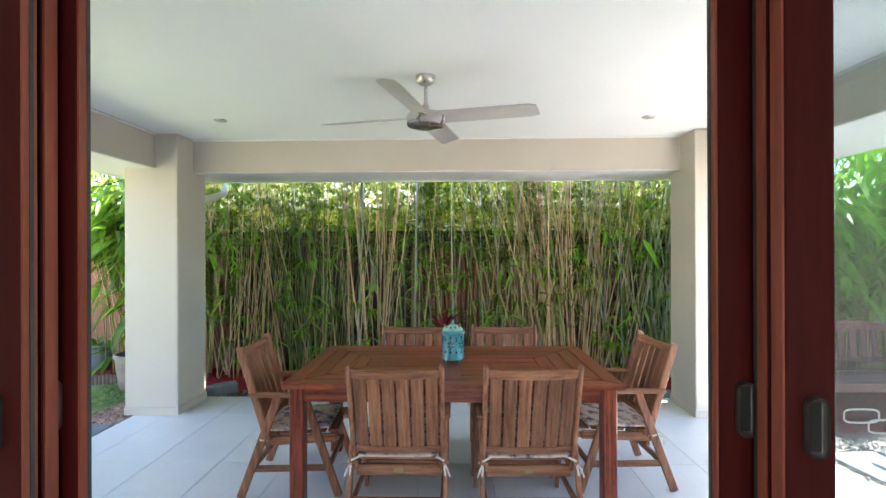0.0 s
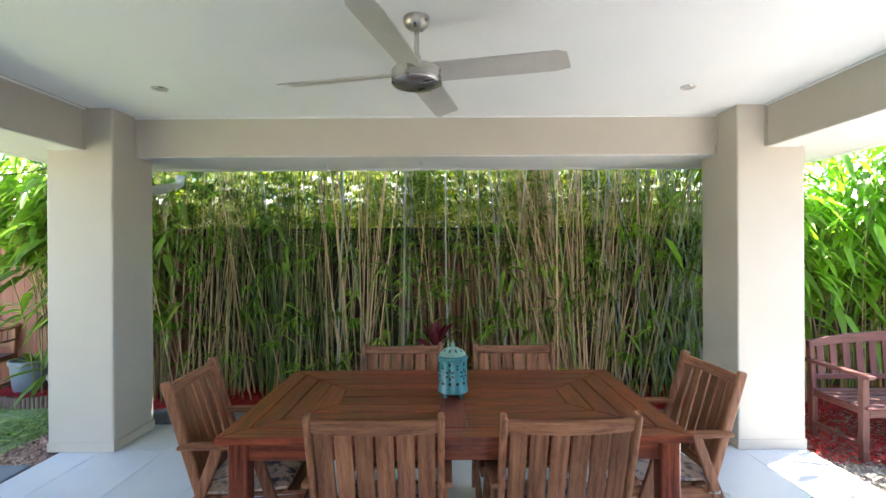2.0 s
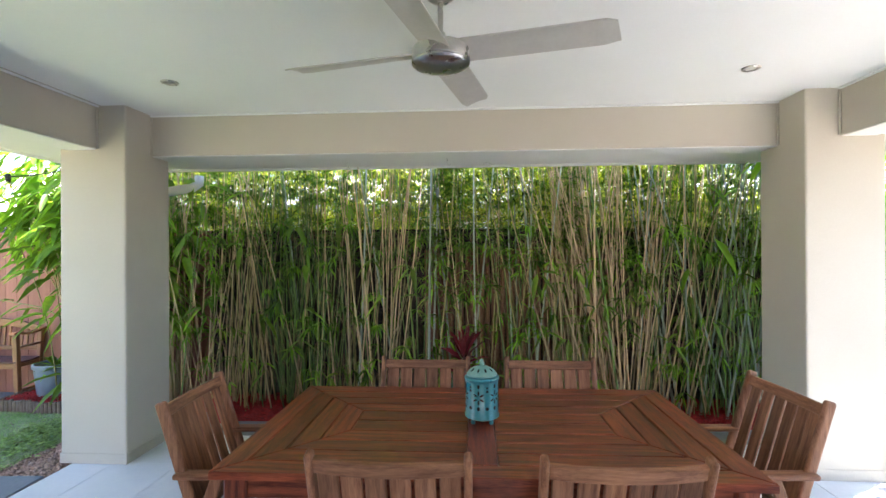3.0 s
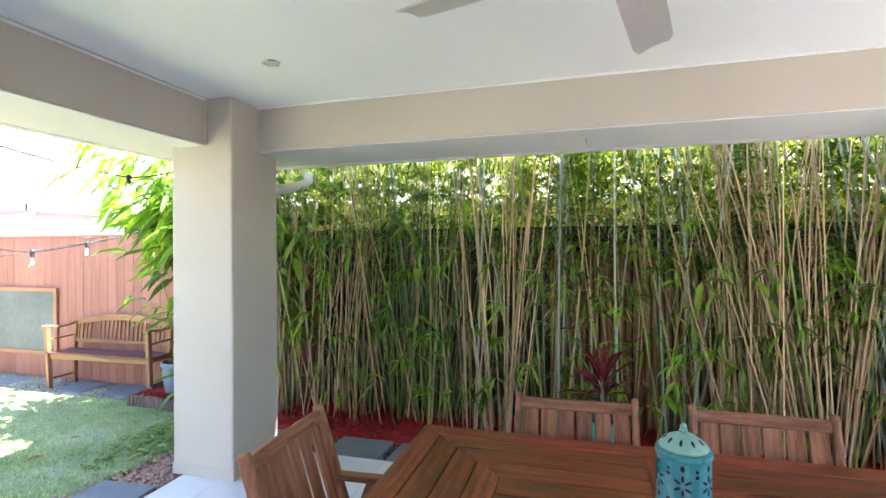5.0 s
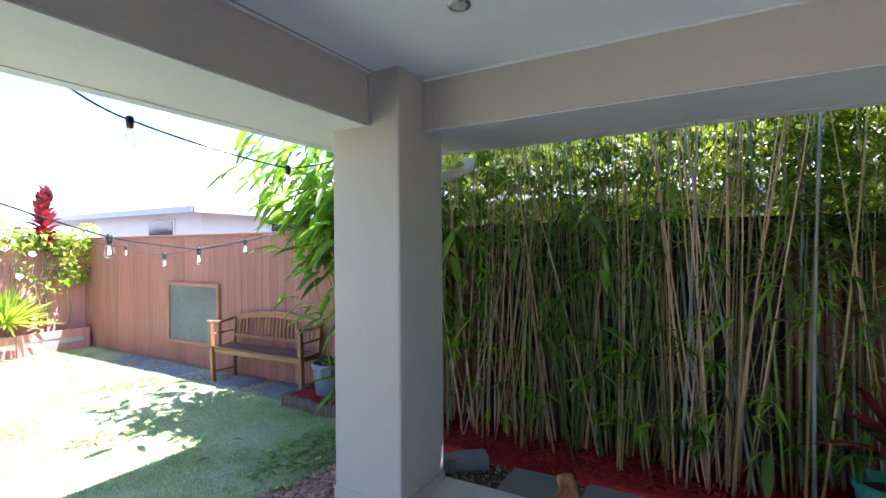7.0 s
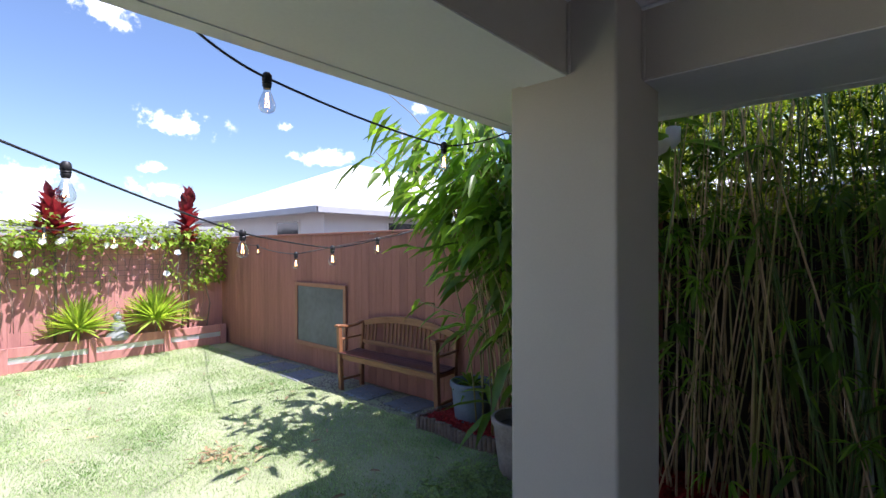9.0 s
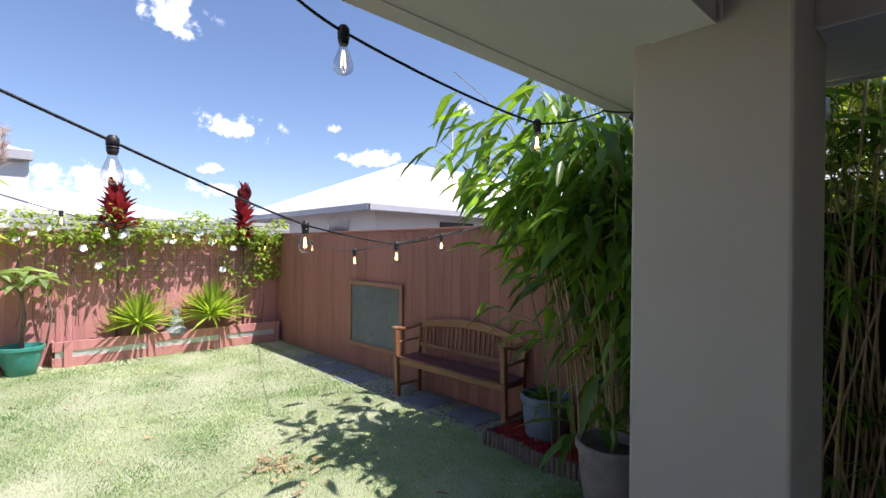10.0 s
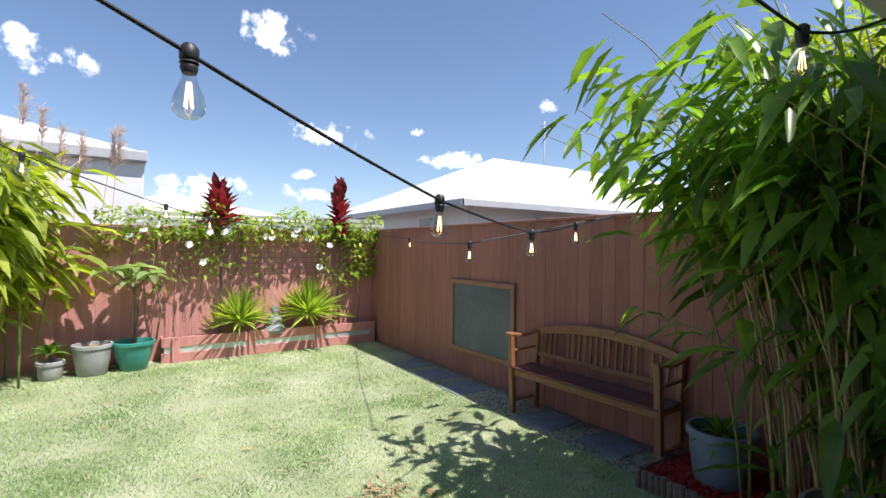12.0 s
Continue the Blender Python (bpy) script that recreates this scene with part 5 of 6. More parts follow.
for _ in range(1800):
    y = rg.uniform(-2.1, 1.72)
    h = 0.22 + 0.16 * noise.noise((y * 1.3, 0.5, 0)) + 0.1 * noise.noise((y * 4.1, 2.5, 0))
    leaf_at((rg.gauss(0.05, 0.12), y, 1.72 + rg.uniform(-0.1, max(h, 0.08) * 1.3)), 0.085)
stems = []
for k in range(26):
    y = rg.uniform(-1.75, 1.7)
    ln = rg.uniform(0.25, 0.95)
    pts = [(0.0, y, 1.85)]
    for q in range(1, 7):
        pts.append((0.06 + 0.03 * math.sin(q * 1.7 + k), pts[-1][1] + rg.uniform(-0.07, 0.07), 1.85 - ln * q / 6))
    stems.append(pts)
    for q in range(1, 7):
        for _ in range(rg.randint(1, 5)):
            leaf_at((pts[q][0] + rg.uniform(-0.03, 0.06), pts[q][1] + rg.uniform(-0.07, 0.07), pts[q][2] + rg.uniform(-0.06, 0.06)), 0.085)
for _ in range(240):
    leaf_at((rg.gauss(0.08, 0.06), rg.uniform(1.2, 1.62), rg.uniform(1.05, 1.8)), 0.09)
L = np.array(L)
leaf_mesh("vine_leaves", O, D, L, L * 0.5, 0.3, M_VINE, vine)["kind"] = "stuff"
for pts in stems:
    tube("stem", pts, 0.004, M_TWIG, vine, 5)
for y0 in (-1.7, -1.45, -0.55, 0.9, 1.3):
    tube("stem", [(0.12, y0, 0.3), (0.1, y0 + 0.06, 0.7), (0.09, y0 - 0.05, 1.2), (0.05, y0 + 0.04, 1.8)], [0.012, 0.01, 0.008, 0.005], M_TWIG, vine, 6)
for k in range(54):
    y = rg.uniform(-1.75, -1.1) if k % 3 == 0 else rg.uniform(-1.0, 1.65)
    z = rg.uniform(0.35, 1.3)
    d = (rg.uniform(-0.12, 0.12), rg.uniform(0.25, 0.7))
    tube("dry_stem", [(0.07, y, z), (0.09, y + d[0] * 0.4 + 0.02, z + d[1] * 0.5), (0.07, y + d[0], z + d[1])], [0.004, 0.0035, 0.002], M_TWIG, vine, 4)
petal_me = None
for k in range(17):
    z = rg.choice((1.8, 1.75, 1.65, 1.55, 1.25)) + rg.uniform(-0.1, 0.1)
    a = rg.uniform(-0.6, 0.6)
    m = Matrix.Translation((0.16, rg.uniform(-1.75, 1.7), z)) @ Euler((0, radians(80) + a, a)).to_matrix().to_4x4()
    if petal_me is None:
        bm = bmesh.new()
        for q in range(5):
            r = Matrix.Rotation(2 * math.pi * q / 5, 4, "Z")
            pv = [bm.verts.new(r @ Vector(c)) for c in ((0, 0, 0), (0.034, -0.026, 0.012), (0.054, 0, 0.008), (0.034, 0.026, 0.012))]
            bm.faces.new(pv)
        o = part("flower", bm, M_PETAL, vine, "white open flower")
        o.matrix_basis = m
        petal_me = o.data
    else:
        share("flower", petal_me, vine, m)

mesh_v, mesh_f = [], []
for k in range(30):
    y = 3.05 + 2.75 * k / 29
    tube_data([(FX + 0.05, y, 1.05), (FX + 0.05, y, 1.72)], 0.0025, 4, False, mesh_v, mesh_f)
for k in range(9):
    z = 1.07 + 0.08 * k
    tube_data([(FX + 0.052, 3.05, z), (FX + 0.052, 5.8, z)], 0.0025, 4, False, mesh_v, mesh_f)
tr = solid("trellis_mesh", mesh_v, mesh_f, M_TWIG)
tagged(tr, "rusty wire trellis mesh fixed to the back fence", "trellis")


# ---- festoon lights ----
def strand(points, sag, bulbs, n=40):
    """A cable through points with sockets and bulbs; bulbs are fractions of its length."""
    s = thing("festoon_light", pose(*points[0]), "black cable with hanging clear filament bulbs, lit", "string light", "festoon strings")
    base = Vector(points[0])
    pts = [Vector(p) - base for p in points]
    path = []
    for i, (a, b) in enumerate(zip(pts, pts[1:])):
        k = 10
        for q in range(k):
            u = q / k
            path.append(a.lerp(b, u) - Vector((0, 0, sag * 4 * u * (1 - u))))
    path.append(pts[-1])
    tube("cable", path, 0.005, M_BLACK, s, 6)
    for p in bulbs:
        p = Vector(p) - base
        c = tuple(p)
        sock = part("socket", lathe([(0, 0.022), (0.011, 0.02), (0.019, 0.01), (0.0195, -0.012), (0.0165, -0.016), (0.0195, -0.02), (0.0165, -0.025), (0.018, -0.03), (0.014, -0.042), (0, -0.042)], 16, c), M_BLACK, s, "", True)
        g = part("bulb", lathe([(0.013, -0.041), (0.0145, -0.052), (0.022, -0.072), (0.031, -0.094), (0.0335, -0.108), (0.0305, -0.122), (0.021, -0.132), (0.009, -0.1365), (0, -0.137)], 24, c), M_BULBGLASS, sock, "clear pear-shaped bulb", True)
        g.visible_shadow = False
        v, f = [], []
        for e in range(4):
            a = e * math.pi / 2 + 0.4
            x, y = math.cos(a), math.sin(a)
            tube_data([p + Vector((x * 0.0035, y * 0.0035, -0.06)), p + Vector((x * 0.009, y * 0.009, -0.112))], 0.0014, 5, True, v, f)
        solid("filament", v, f, M_FILAMENT, sock)["label"] = "glowing filament"
    return s


A1, A2 = (-3.512, 3.293, 2.212), (-3.514, 4.323, 2.113)
strand([(-3.475, 2.95, 2.33), A1, A2, (-3.47, 4.86, 2.275), (-3.2, 4.95, 2.262)], 0.02, [A1, A2])
B0 = [(-3.46, 1.2, 2.36), (-4.034, 2.765, 1.862), (-4.372, 3.605, 1.638), (-4.923, 4.589, 1.556), (-5.24, 5.32, 1.64), (-5.45, 6.02, 1.75)]
strand(B0, 0.008, B0[1:5])
C0 = [(-5.45, 6.02, 1.75), (-5.82, 4.81, 1.503), (-7.2, 5.3, 1.53), (-8.69, 5.9, 1.60), (-10.2, 6.0, 1.70)]
strand(C0, 0.006, [C0[1], C0[3]])
D0 = [(-6.2, 1.3, 2.42), (-7.03, 2.07, 2.05), (-8.19, 2.95, 1.85), (-9.14, 3.45, 1.80), (-9.9, 4.35, 1.76), (-10.1, 5.0, 1.70), (-10.04, 5.75, 1.60), (-10.2, 6.0, 1.70)]
strand(D0, 0.008, D0[1:7])
tagged(tube("festoon_pole", [(-6.2, 1.3, GZ), (-6.2, 1.3, 2.47)], 0.02, M_BLACK), "thin dark pole holding the festoon cable", "pole")

# flood light by the column top
fl = thing("flood_light", pose(-3.3, 4.95, BEAM_Z), "black twin-head spotlight under the eave", "flood light")
part("base", lathe([(0, 0.004), (0.045, 0.004), (0.045, -0.02), (0.03, -0.03), (0, -0.03)], 20), M_BLACK, fl, "", True)
for s in (1, -1):
    h = part("lamp_head", lathe([(0, 0), (0.03, 0.002), (0.034, 0.03), (0.05, 0.09), (0.05, 0.1), (0.042, 0.1), (0.036, 0.06), (0, 0.05)], 20), M_BLACK, fl, "", True)
    h.matrix_basis = pose(-0.03 * 1, 0.06 * s, -0.045, 140 * s, -40, 0)
    tube("arm", [(0, 0, -0.025), (-0.015, 0.03 * s, -0.04), (-0.03, 0.06 * s, -0.045)], 0.01, M_BLACK, fl)


# ---- broad-leaved bamboo clumps ----
def leafy_clump(name, x, y, z, label, seed, culms, spread, lean, height, leaf_mat, leaf_len=0.24, per=30, depth=None, start=0.35, hang=-1.1, broad=0.2, thick=0.006):
    rng = random.Random(seed)
    c = thing(name, pose(x, y, z), label, "bamboo")
    depth = spread * 0.6 if depth is None else depth
    O, D, L = [], [], []
    for i in range(culms):
        bx, by = rng.gauss(0, spread * 0.45), rng.gauss(0, depth * 0.45)
        h = height * rng.uniform(0.65, 1.08)
        lx = lean[0] * rng.uniform(0.1, 1.3) + rng.gauss(0, 0.22)
        ly = lean[1] * rng.uniform(0.1, 1.3) + rng.gauss(0, 0.14)
        pts, rad = [], []
        n = 9
        for k in range(n + 1):
            u = k / n
            arch = u ** 2.2
            pts.append((bx + lx * arch * h * 0.55 + 0.22 * lx * u * h * 0.5, by + ly * arch * h * 0.55, h * u * (1 - 0.16 * arch)))
            rad.append(thick * (1 - 0.8 * u) + 0.0015)
        tube("culm", pts, rad, (M_CULM_Y, M_CULM_G, M_CULM_T)[rng.choice((0, 0, 1, 2, 2))], c, 6)
        for _ in range(per):
            u = start + (1 - start) * rng.random() ** 0.75 if rng.random() < 0.94 else rng.uniform(0.2, 0.5)
            j = min(int(u * n), n - 1)
            q = u * n - j
            p = Vector(pts[j]).lerp(Vector(pts[j + 1]), q)
            a = rng.uniform(0, 6.28)
            w = Vector((math.cos(a), math.sin(a), 0)) * rng.uniform(0.02, 0.3)
            O.append(p + w + Vector((0, 0, rng.uniform(-0.1, 0.12))))
            D.append((math.cos(a) + lx * 0.3, math.sin(a) + ly * 0.3, rng.uniform(hang, 0.3)))
            L.append(leaf_len * rng.uniform(0.55, 1.4))
    L = np.array(L)
    leaf_mesh("leaves", [tuple(o) for o in O], D, L, L * broad, 0.38, leaf_mat, c)["kind"] = "stuff"
    return c


leafy_clump("bamboo_clump", -3.82, 5.74, BED_Z - 0.01, "tall arching broad-leaved bamboo beside the column", 61, 92, 0.46, (-0.36, -0.16), 3.15, M_LEAFBIG, 0.28, 11, 0.3, 0.54, -1.1, 0.25)
leafy_clump("bamboo_clump", -3.38, 5.74, BED_Z - 0.01, "shaded broad-leaved bamboo between column and fence", 65, 44, 0.3, (-0.1, -0.1), 2.7, M_LEAFBIG, 0.26, 14, 0.25, 0.3, -1.1, 0.25)
leafy_clump("bamboo_clump", -9.8, 1.0, GZ, "sunlit yellow-green bamboo clump by the back fence", 62, 66, 0.65, (0.15, 0.3), 2.85, M_LEAF_SUNLIT, 0.37, 26, 0.75, 0.45, -0.9, 0.23, 0.011)
# the brighter M_SPRIG leaf puts a sunlit look into these two clumps
leafy_clump("bamboo_clump", 4.15, 5.6, GZ, "bright leafy bamboo behind the gravel garden", 63, 90, 1.35, (-0.05, -0.14), 3.3, M_SPRIG, 0.26, 22, 0.35)
# added tall and dense on the sun's side so the bench falls in shade
leafy_clump("bamboo_clump", 5.3, 5.25, GZ, "leafy bamboo added past the gravel garden to shade the bench", 64, 70, 0.9, (-0.15, -0.2), 3.7, M_SPRIG, 0.26, 28, 0.4)
# low shoots that reach out over the bench
sh = thing("bamboo_shoot", pose(-4.05, 5.6, 0.35), "single arching bamboo shoot with long green leaves", "bamboo")
tube("culm", [(0.35, 0.1, 0), (0.1, 0.02, 0.35), (-0.35, -0.05, 0.62), (-0.85, -0.1, 0.72)], [0.008, 0.007, 0.005, 0.003], M_CULM_G, sh, 6)
O = [(-0.1 - 0.09 * k, -0.04 - 0.006 * k, 0.52 + 0.028 * k) for k in range(9)] + [(0.05, -0.15, -0.02), (0.12, -0.2, -0.05), (0.2, -0.1, 0.0), (0.0, -0.1, 0.02), (0.1, -0.25, -0.05)]
D = [(-0.9, -0.5 if k % 2 else 0.4, -0.5 if k % 3 else 0.2) for k in range(9)] + [(-1, -0.5, 0.05), (-0.3, -1, -0.35), (0.7, -0.6, -0.1), (-0.8, 0.1, 0.1), (0.3, -1, -0.2)]
L = np.array([0.27] * 9 + [0.44, 0.40, 0.36, 0.38, 0.34])
leaf_mesh("leaves", O, D, L, L * 0.17, 0.3, M_LEAFBIG, sh)["kind"] = "stuff"
# pampas plumes over the back fence
for k in range(8):
    rg = random.Random(70 + k)
    y = 0.9 + 0.22 * k
    g = thing("pampas_plume", pose(-10.9, y, GZ), "feathery pinkish pampas grass plume", "pampas grass", "pampas plumes")
    top = Vector((rg.uniform(-0.15, 0.15), rg.uniform(0.0, 0.25), rg.uniform(2.9, 3.5)))
    tube("stalk", [(0, 0, 0), top * 0.5 + Vector((0, -0.05, 0)), top], [0.008, 0.006, 0.004], M_CULM_T, g, 5)
    O = [tuple(top - Vector((0, 0, 0.5)) * rg.random() + Vector((0, 0, 0.05))) for _ in range(160)]
    D = [(rg.gauss(0, 0.5), rg.gauss(0.35, 0.5), 1.0) for _ in O]
    leaf_mesh("plume", O, D, np.array([rg.uniform(0.12, 0.24) for _ in O]), 0.009, 0.3, M_PLUME, g)["kind"] = "stuff"
# grey slatted neighbour screen that shows over the back fence
sc = thing("slat_screen", pose(FX - 0.25, 0, GZ), "grey horizontal slat screen behind the vine", "screen")
for k in range(4):
    part("slat", box((-0.012, 2.6, 1.72 + 0.075 * k), (0.012, 6.4, 1.775 + 0.075 * k), 0.003), M_FASCIA, sc)
for y in (2.65, 3.9, 5.15, 6.35):
    part("post", box((-0.055, y - 0.03, 0), (-0.013, y + 0.03, 2.02), 0.003), M_FASCIA, sc)

# ---- pavers, stones, edging ----
def paver(x, y, w, d, turn, z=GZ + 0.012, label="square blue-grey stepping stone set in gravel"):
    bm = box((-w / 2, -d / 2, -0.04), (w / 2, d / 2, 0.0), 0.006)
    o = part("stepping_stone", bm, M_SLATE)
    o.matrix_basis = pose(x, y, z, 0, 0, turn)
    tagged(o, label, "paver", "stepping stones")


for x, y, a in ((-7.75, 5.72, 2), (-7.15, 5.70, -1), (-5.95, 5.78, 3), (-5.30, 5.82, -2), (-8.35, 5.74, 0)):
    paver(x, y, 0.42, 0.40, a)
for k in range(9):
    paver(-1.98 + 0.52 * k, 5.03, 0.46, 0.40, random.Random(k).uniform(-2, 2), GZ + 0.02)
for x, y, a in ((-3.24, 3.88, 4), (-3.22, 2.9, -2), (-3.24, 1.55, 0), (3.05, 2.7, 3), (3.08, 1.9, -3), (3.1, 3.4, 5)):
    paver(x, y, 0.44, 0.44, a, GZ + 0.018)


def block(x, y, w, d, h, turn, z):
    bm = box((-w / 2, -d / 2, 0), (w / 2, d / 2, h), 0.012, segments=2)
    o = part("stone_block", bm, M_SLATE)
    o.matrix_basis = pose(x, y, z, 0, 0, turn)
    tagged(o, "rough blue-grey edging block beside the mulch", "stone block", "edging blocks")


block(-2.50, 5.10, 0.24, 0.13, 0.11, 38, GZ), block(-2.67, 4.96, 0.22, 0.13, 0.11, 25, GZ)

# raised corner bed with a log roll edge
rb = tagged(sheet("raised_bed", -4.78, -3.3, 5.42, 6.03, BED_Z, M_MULCH, 0.06, 0.02, 0.1), "raised corner bed of red mulch", "garden bed", kind="structure")
le = thing("log_edging", pose(0, 0, GZ), "low rolled edging of short split logs", "edging")
log_me = bpy.data.meshes.new("log")
lb = lathe([(0, 0.0), (0.02, 0.0), (0.021, 0.11), (0.017, 0.118), (0, 0.12)], 8)
lb.to_mesh(log_me)
lb.free()
log_me.materials.append(M_TWIG)
rg = random.Random(81)
for k in range(36):
    share("log", log_me, le, Matrix.Translation((-4.78 + 0.041 * k, 5.40 + 0.02 * math.sin(k * 0.35), rg.uniform(-0.012, 0.008))))
for k in range(14):
    share("log", log_me, le, Matrix.Translation((-4.80, 5.43 + 0.041 * k, rg.uniform(-0.012, 0.008))))

# bamboo pole screen on the fence
scr = thing("bamboo_screen", pose(0.1, FY - 0.05, GZ), "red-brown bamboo pole screen tied to the fence", "screen")
pole_me = bpy.data.meshes.new("pole")
pv, pf = tube_data([(0, 0, 0), (0, 0, 0.45), (0, 0, 0.46), (0, 0, 0.47), (0, 0, 1.0), (0, 0, 1.01), (0, 0, 1.02), (0, 0, 1.62)], [0.026, 0.025, 0.028, 0.025, 0.025, 0.028, 0.025, 0.024], 8)
pole_me.from_pydata([tuple(q) for q in pv], [], pf)
pole_me.materials.append(M_POLE)
pole_me.shade_smooth()
for k in range(36):
    share("pole", pole_me, scr, Matrix.Translation((-0.6 + 0.054 * k, rg.uniform(-0.004, 0.004), rg.uniform(-0.03, 0.02))) @ Matrix.Rotation(rg.uniform(-0.008, 0.008), 4, "Y"))


# ---- loose stones, mulch chips, grass: uncountable ----
def scatter(name, mat, n, place, size, flat, label, category, seed):
    """Many small angular lumps joined into one object."""
    rs = np.random.RandomState(seed)
    base = np.array([(1, 0, 0), (-1, 0, 0), (0, 1, 0), (0, -1, 0), (0, 0, 1), (0, 0, -1)], float)
    tri = np.array([(0, 2, 4), (2, 1, 4), (1, 3, 4), (3, 0, 4), (2, 0, 5), (1, 2, 5), (3, 1, 5), (0, 3, 5)])
    P = place(rs, n)
    n = len(P)
    s = size * rs.uniform(0.55, 1.3, (n, 1, 1)) * np.array(flat)[None, None, :] * rs.uniform(0.7, 1.3, (n, 6, 1))
    v = base[None] * s
    a = rs.uniform(0, 6.28, n)
    t = rs.normal(0, 0.35, n)
    c, q = np.cos(a)[:, None], np.sin(a)[:, None]
    x, y, z = v[..., 0], v[..., 1], v[..., 2]
    z2 = z + x * np.sin(t)[:, None]
    v = np.stack((x * c - y * q, x * q + y * c, z2), -1) + P[:, None, :]
    f = (tri[None] + (np.arange(n) * 6)[:, None, None]).reshape(-1, 3)
    ob = solid(name, v.reshape(-1, 3).tolist(), f.tolist(), mat)
    return tagged(ob, label, category, kind="stuff")


def area(x0, x1, y0, y1, z, dz=0.012, keep=None):
    def place(rs, n):
        p = np.stack((rs.uniform(x0, x1, n), rs.uniform(y0, y1, n), z + rs.uniform(-dz, dz, n)), -1)
        return p if keep is None else p[keep(p)]
    return place


scatter("pebbles", M_GRAVEL, 9000, area(-3.62, -2.95, 0.8, 5.25, GZ - 0.005, 0.012, lambda p: p[:, 0] > -3.5 + 0.1 * np.sin(p[:, 1] * 3.0) - 0.03), 0.015, (1, 0.8, 0.6), "brown and pink pebbles along the patio edge", "gravel", 1)
scatter("pebbles", M_GRAVELGREY, 9000, area(2.74, 4.6, 1.2, 5.3, GZ - 0.005), 0.016, (1, 0.8, 0.6), "pale grey-brown gravel of the side garden", "gravel", 2)
scatter("pebbles", M_GRAVELGREY, 3500, area(-2.9, 2.7, 4.80, 5.28, GZ - 0.01), 0.014, (1, 0.8, 0.6), "grey gravel between the stepping stones", "gravel", 3)
scatter("pebbles", M_GRAVELGREY, 2500, area(-8.7, -4.85, 5.52, 6.0, GZ + 0.004, 0.008), 0.013, (1, 0.8, 0.5), "grit around the stepping stones", "gravel", 4)
scatter("mulch_chips", M_MULCH, 16000, area(-3.3, 3.4, 5.20, 6.0, GZ + 0.028, 0.022, lambda p: p[:, 1] > 5.27 + 0.05 * np.sin(p[:, 0] * 4.0)), 0.026, (1, 0.32, 0.2), "red wood chips spread over the garden bed", "mulch", 5)
scatter("mulch_chips", M_MULCH, 4000, area(-4.76, -3.3, 5.43, 6.0, BED_Z + 0.012, 0.015), 0.024, (1, 0.32, 0.2), "red wood chips on the raised bed", "mulch", 6)
scatter("mulch_chips", M_MULCH, 9000, area(2.76, 5.6, 3.95, 5.5, GZ + 0.012, 0.02, lambda p: p[:, 1] > 4.05 + 0.06 * np.sin(p[:, 0] * 5.0)), 0.026, (1, 0.32, 0.2), "red wood chips behind the bench", "mulch", 7)


def grass(n, x0, x1, y0, y1, h, seed, keep=None):
    rs = np.random.RandomState(seed)
    p = np.stack((rs.uniform(x0, x1, n), rs.uniform(y0, y1, n), np.full(n, GZ - 0.006)), -1)
    if keep is not None:
        p = p[keep(p)]
    n = len(p)
    a = rs.uniform(0, 6.28, n)
    w = np.stack((np.cos(a), np.sin(a), np.zeros(n)), -1) * rs.uniform(0.0025, 0.005, (n, 1))
    tip = np.stack((rs.normal(0, 0.014, n), rs.normal(0, 0.014, n), h * rs.uniform(0.5, 1.3, n)), -1)
    v = np.stack((p - w, p + w, p + tip), 1).reshape(-1, 3)
    f = np.arange(n * 3).reshape(-1, 3)
    return tagged(solid("grass", v.tolist(), f.tolist(), M_BLADE), "short mown lawn grass blades", "grass", kind="stuff")


grass(150000, -7.2, -3.46, 1.4, 5.5, 0.024, 1)
grass(70000, -10.1, -7.2, 1.0, 5.7, 0.025, 2)
grass(26000, -7.2, -3.46, -1.5, 1.4, 0.03, 3)
rg = random.Random(88)
# weeds at the lawn's shaded edge
O, D, L = [], [], []
for _ in range(420):
    x, y = rg.gauss(-3.75, 0.14), rg.gauss(4.75, 0.3)
    for k in range(4):
        a = rg.uniform(0, 6.28)
        O.append((x, y, GZ + 0.015))
        D.append((math.cos(a), math.sin(a), rg.uniform(0.2, 1.0)))
        L.append(rg.uniform(0.02, 0.045))
L = np.array(L)
tagged(leaf_mesh("ground_cover", O, D, L, L * 0.6, 0.3, M_FRANGI), "patch of small leafy weeds at the lawn edge", "weeds", kind="stuff")


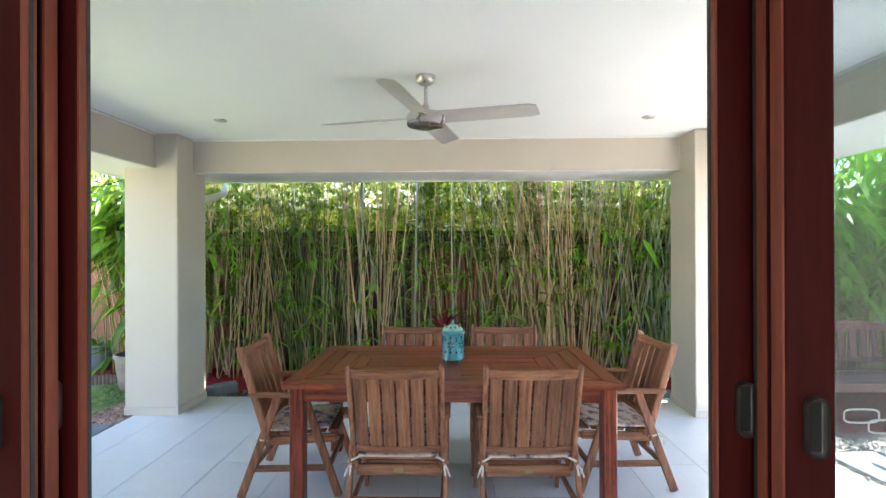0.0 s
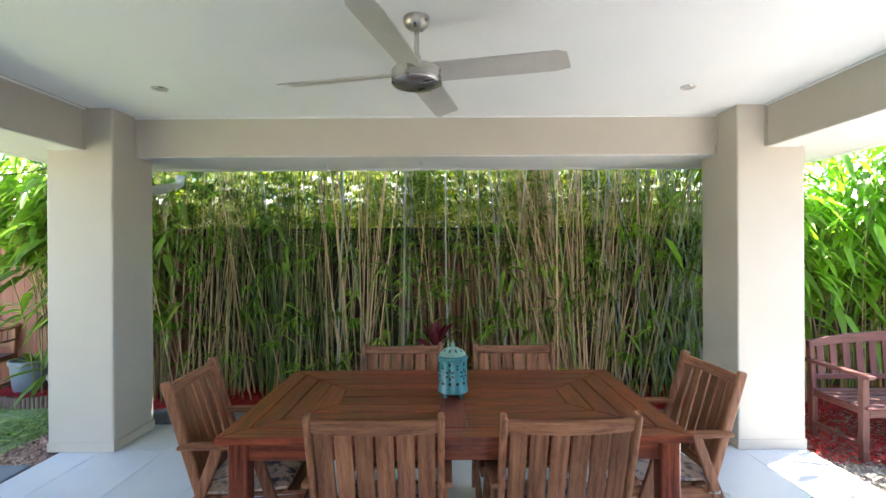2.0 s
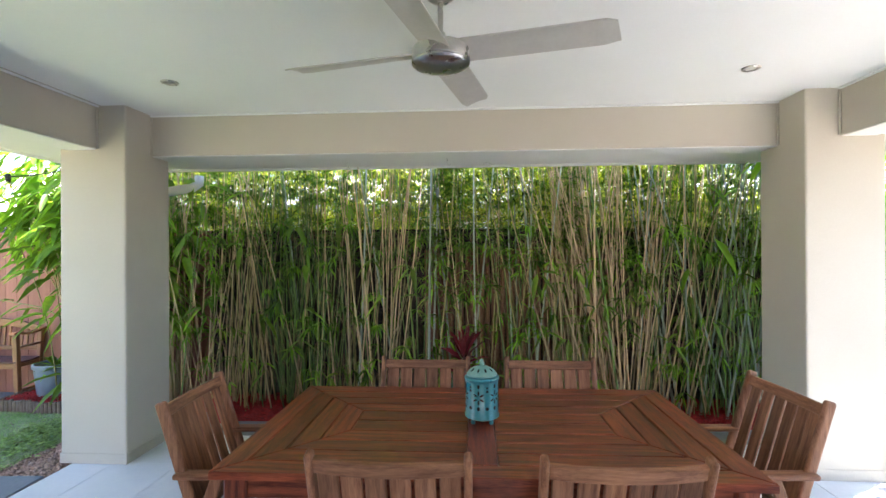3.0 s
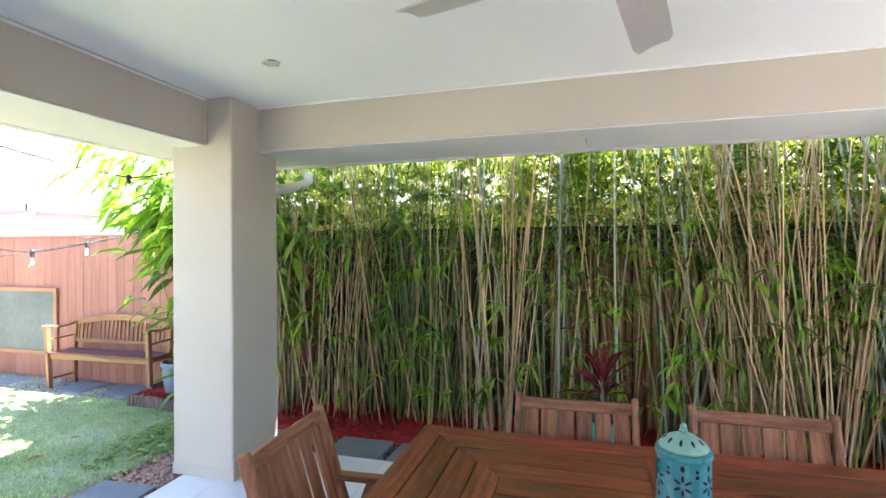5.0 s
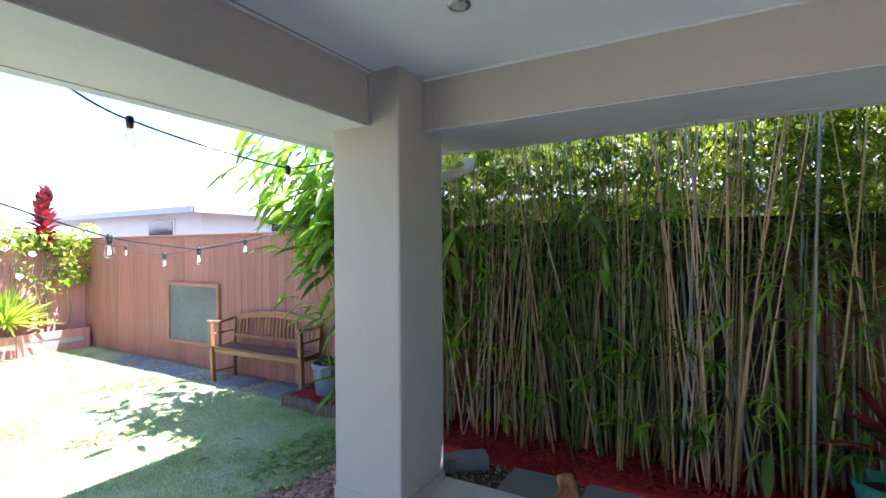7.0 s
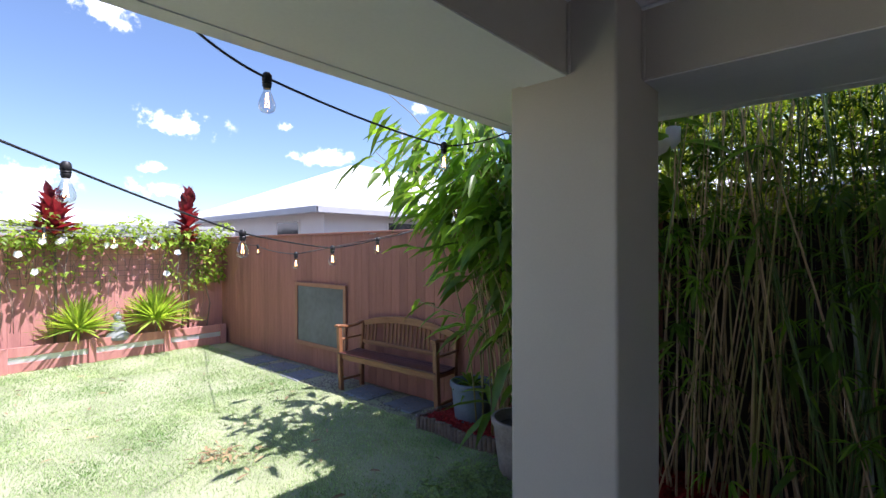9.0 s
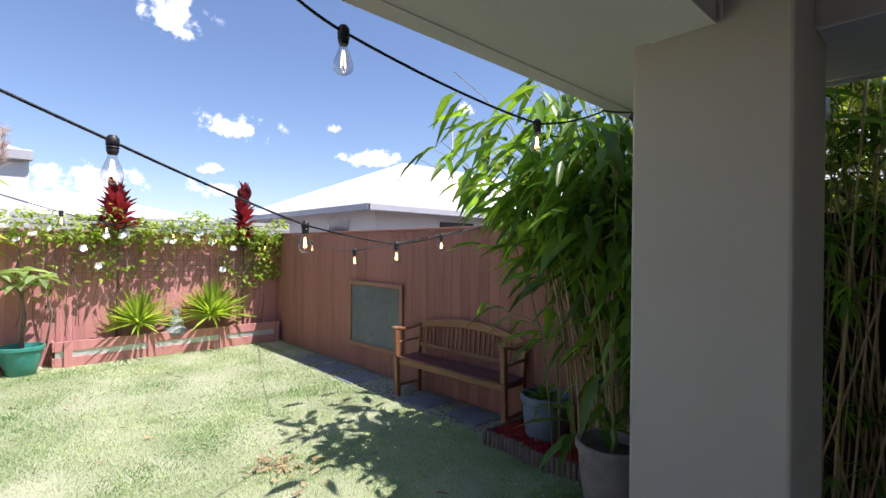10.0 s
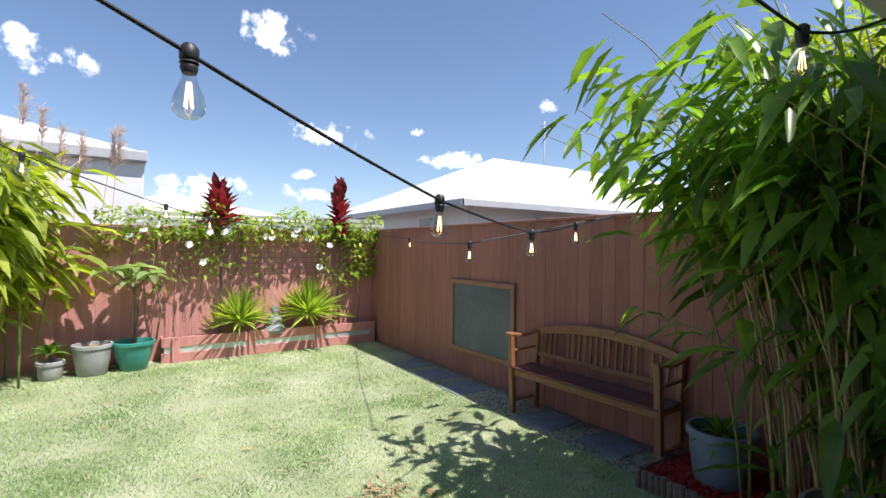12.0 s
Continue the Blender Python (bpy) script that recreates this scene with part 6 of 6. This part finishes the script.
# ---- neighbours ----
def neighbour(name, x0, x1, y0, y1, wall_h, rise, label, over=0.5, win=()):
    h = thing(name, pose(0, 0, GZ), label, "house")
    part("wall", box((x0 + over, y0 + over, 0), (x1 - over, y1 - over, wall_h)), M_WALLPALE, h)
    s = min(x1 - x0, y1 - y0) / 2
    a, b = ((x0 + s, y0 + s), (x1 - s, y1 - s))
    v = [(x0, y0, wall_h), (x1, y0, wall_h), (x1, y1, wall_h), (x0, y1, wall_h), (*a, wall_h + rise), (*b, wall_h + rise)]
    if (x1 - x0) >= (y1 - y0):
        f = [(0, 1, 5, 4), (1, 2, 5), (2, 3, 4, 5), (3, 0, 4), (3, 2, 1, 0)]
    else:
        f = [(0, 1, 4), (1, 2, 5, 4), (2, 3, 5), (3, 0, 4, 5), (3, 2, 1, 0)]
    solid("roof", v, f, M_METALROOF, h)
    part("gutter", box((x0 - 0.08, y0 - 0.08, wall_h - 0.16), (x1 + 0.08, y0, wall_h + 0.02), 0.02), M_FASCIA, h)
    part("gutter", box((x1, y0 - 0.079, wall_h - 0.16), (x1 + 0.08, y1, wall_h + 0.02), 0.02), M_FASCIA, h)
    for wx, wy, wz, ww, wh, ax in win:
        lo, hi = ((wx, wy - 0.03, wz), (wx + ww, wy + 0.02, wz + wh)) if ax == "x" else ((wx - 0.02, wy, wz), (wx + 0.03, wy + ww, wz + wh))
        w = part("window", box(lo, hi, 0.01), M_WALLPALE, h)
        e = 0.06
        if ax == "x":
            part("pane", box((lo[0] + e, lo[1] - 0.01, lo[2] + e), (hi[0] - e, lo[1] + 0.004, hi[2] - e)), M_WINDOWDARK, w)
        else:
            part("pane", box((hi[0] - 0.004, lo[1] + e, lo[2] + e), (hi[0] + 0.01, hi[1] - e, hi[2] - e)), M_WINDOWDARK, w)
    return h


n1 = neighbour("neighbour_house", -20.9, -11.5, 8.8, 30.0, 2.62, 2.14, "single-storey neighbour house with a white hipped roof", 0.6, [(-14.4, 9.4, 1.4, 1.2, 1.0, "x"), (-12.1, 11.5, 1.4, 1.5, 1.0, "y")])
neighbour("neighbour_house", -34.0, -21.5, -1.0, 9.6, 2.4, 1.4, "white roofed neighbour house behind the back fence", 0.5, [(-21.0, 4.0, 1.4, 1.5, 1.1, "y")])
neighbour("neighbour_house", -23.4, -12.3, -12.0, 2.90, 3.07, 2.0, "pale neighbour house with a low white roof", 0.05, [(-12.35, -2.0, 1.4, 1.5, 1.2, "y")])
neighbour("neighbour_house", -8.5, 9.5, 12.5, 24.0, 2.7, 2.6, "white roofed neighbour house behind the bamboo", 0.5, [(-3.0, 13.0, 1.2, 1.8, 1.2, "x"), (3.0, 13.0, 1.2, 1.8, 1.2, "x")])
an = thing("antenna", pose(-16.2, 16.0, 4.3), "thin television antenna on the neighbour's roof", "antenna")
tube("mast", [(0, 0, 0), (0, 0, 2.1)], 0.025, M_FASCIA, an)
for k in range(5):
    tube("rod", [(-0.35, 0.1, 1.5 + 0.12 * k), (0.35, -0.1, 1.5 + 0.12 * k)], 0.012, M_FASCIA, an, 5)
# fallen leaves and a worn tuft on the lawn
O, D, L = [], [], []
rg = random.Random(97)
for k in range(150):
    x, y = (rg.uniform(-9.6, -3.7), rg.uniform(1.5, 5.4)) if k < 90 else (rg.gauss(-5.45, 0.14), rg.gauss(4.0, 0.1))
    a = rg.uniform(0, 6.28)
    O.append((x, y, GZ + 0.026))
    D.append((math.cos(a), math.sin(a), rg.uniform(-0.05, 0.25)))
    L.append(rg.uniform(0.04, 0.11))
L = np.array(L)
tagged(leaf_mesh("fallen_leaves", O, D, L, L * 0.22, 0.1, M_LEAFTAN), "dry brown leaves lying on the lawn", "leaf litter", kind="stuff")

# ---- floor tiles, last ----
TW, TL = 0.485, 0.97
tile_me = bpy.data.meshes.new("tile")
tb = box((0.0015, 0.0015, -0.012), (TW - 0.0015, TL - 0.0015, 0.0), 0.0012)
tb.to_mesh(tile_me)
tb.free()
tile_me.materials.append(M_TILE)
for i in range(12):
    for j in range(9):
        x, y = -2.93 + i * TW - 0.18, 3.29 + TL - j * TL
        if x < -2.93 or x + TW > 2.72:
            lo, hi = max(x, -2.93), min(x + TW, 2.72)
            if hi - lo < 0.03:
                continue
            edge = part("tile", box((lo + 0.0015, y + 0.0015, -0.012), (hi - 0.0015, min(y + TL, 4.80) - 0.0015, 0.0), 0.0012), M_TILE, slab)
            continue
        if y + TL > 4.80:
            part("tile", box((x + 0.0015, y + 0.0015, -0.012), (x + TW - 0.0015, 4.80 - 0.0015, 0.0), 0.0012), M_TILE, slab)
            continue
        share("tile", tile_me, slab, Matrix.Translation((x, y, 0)))
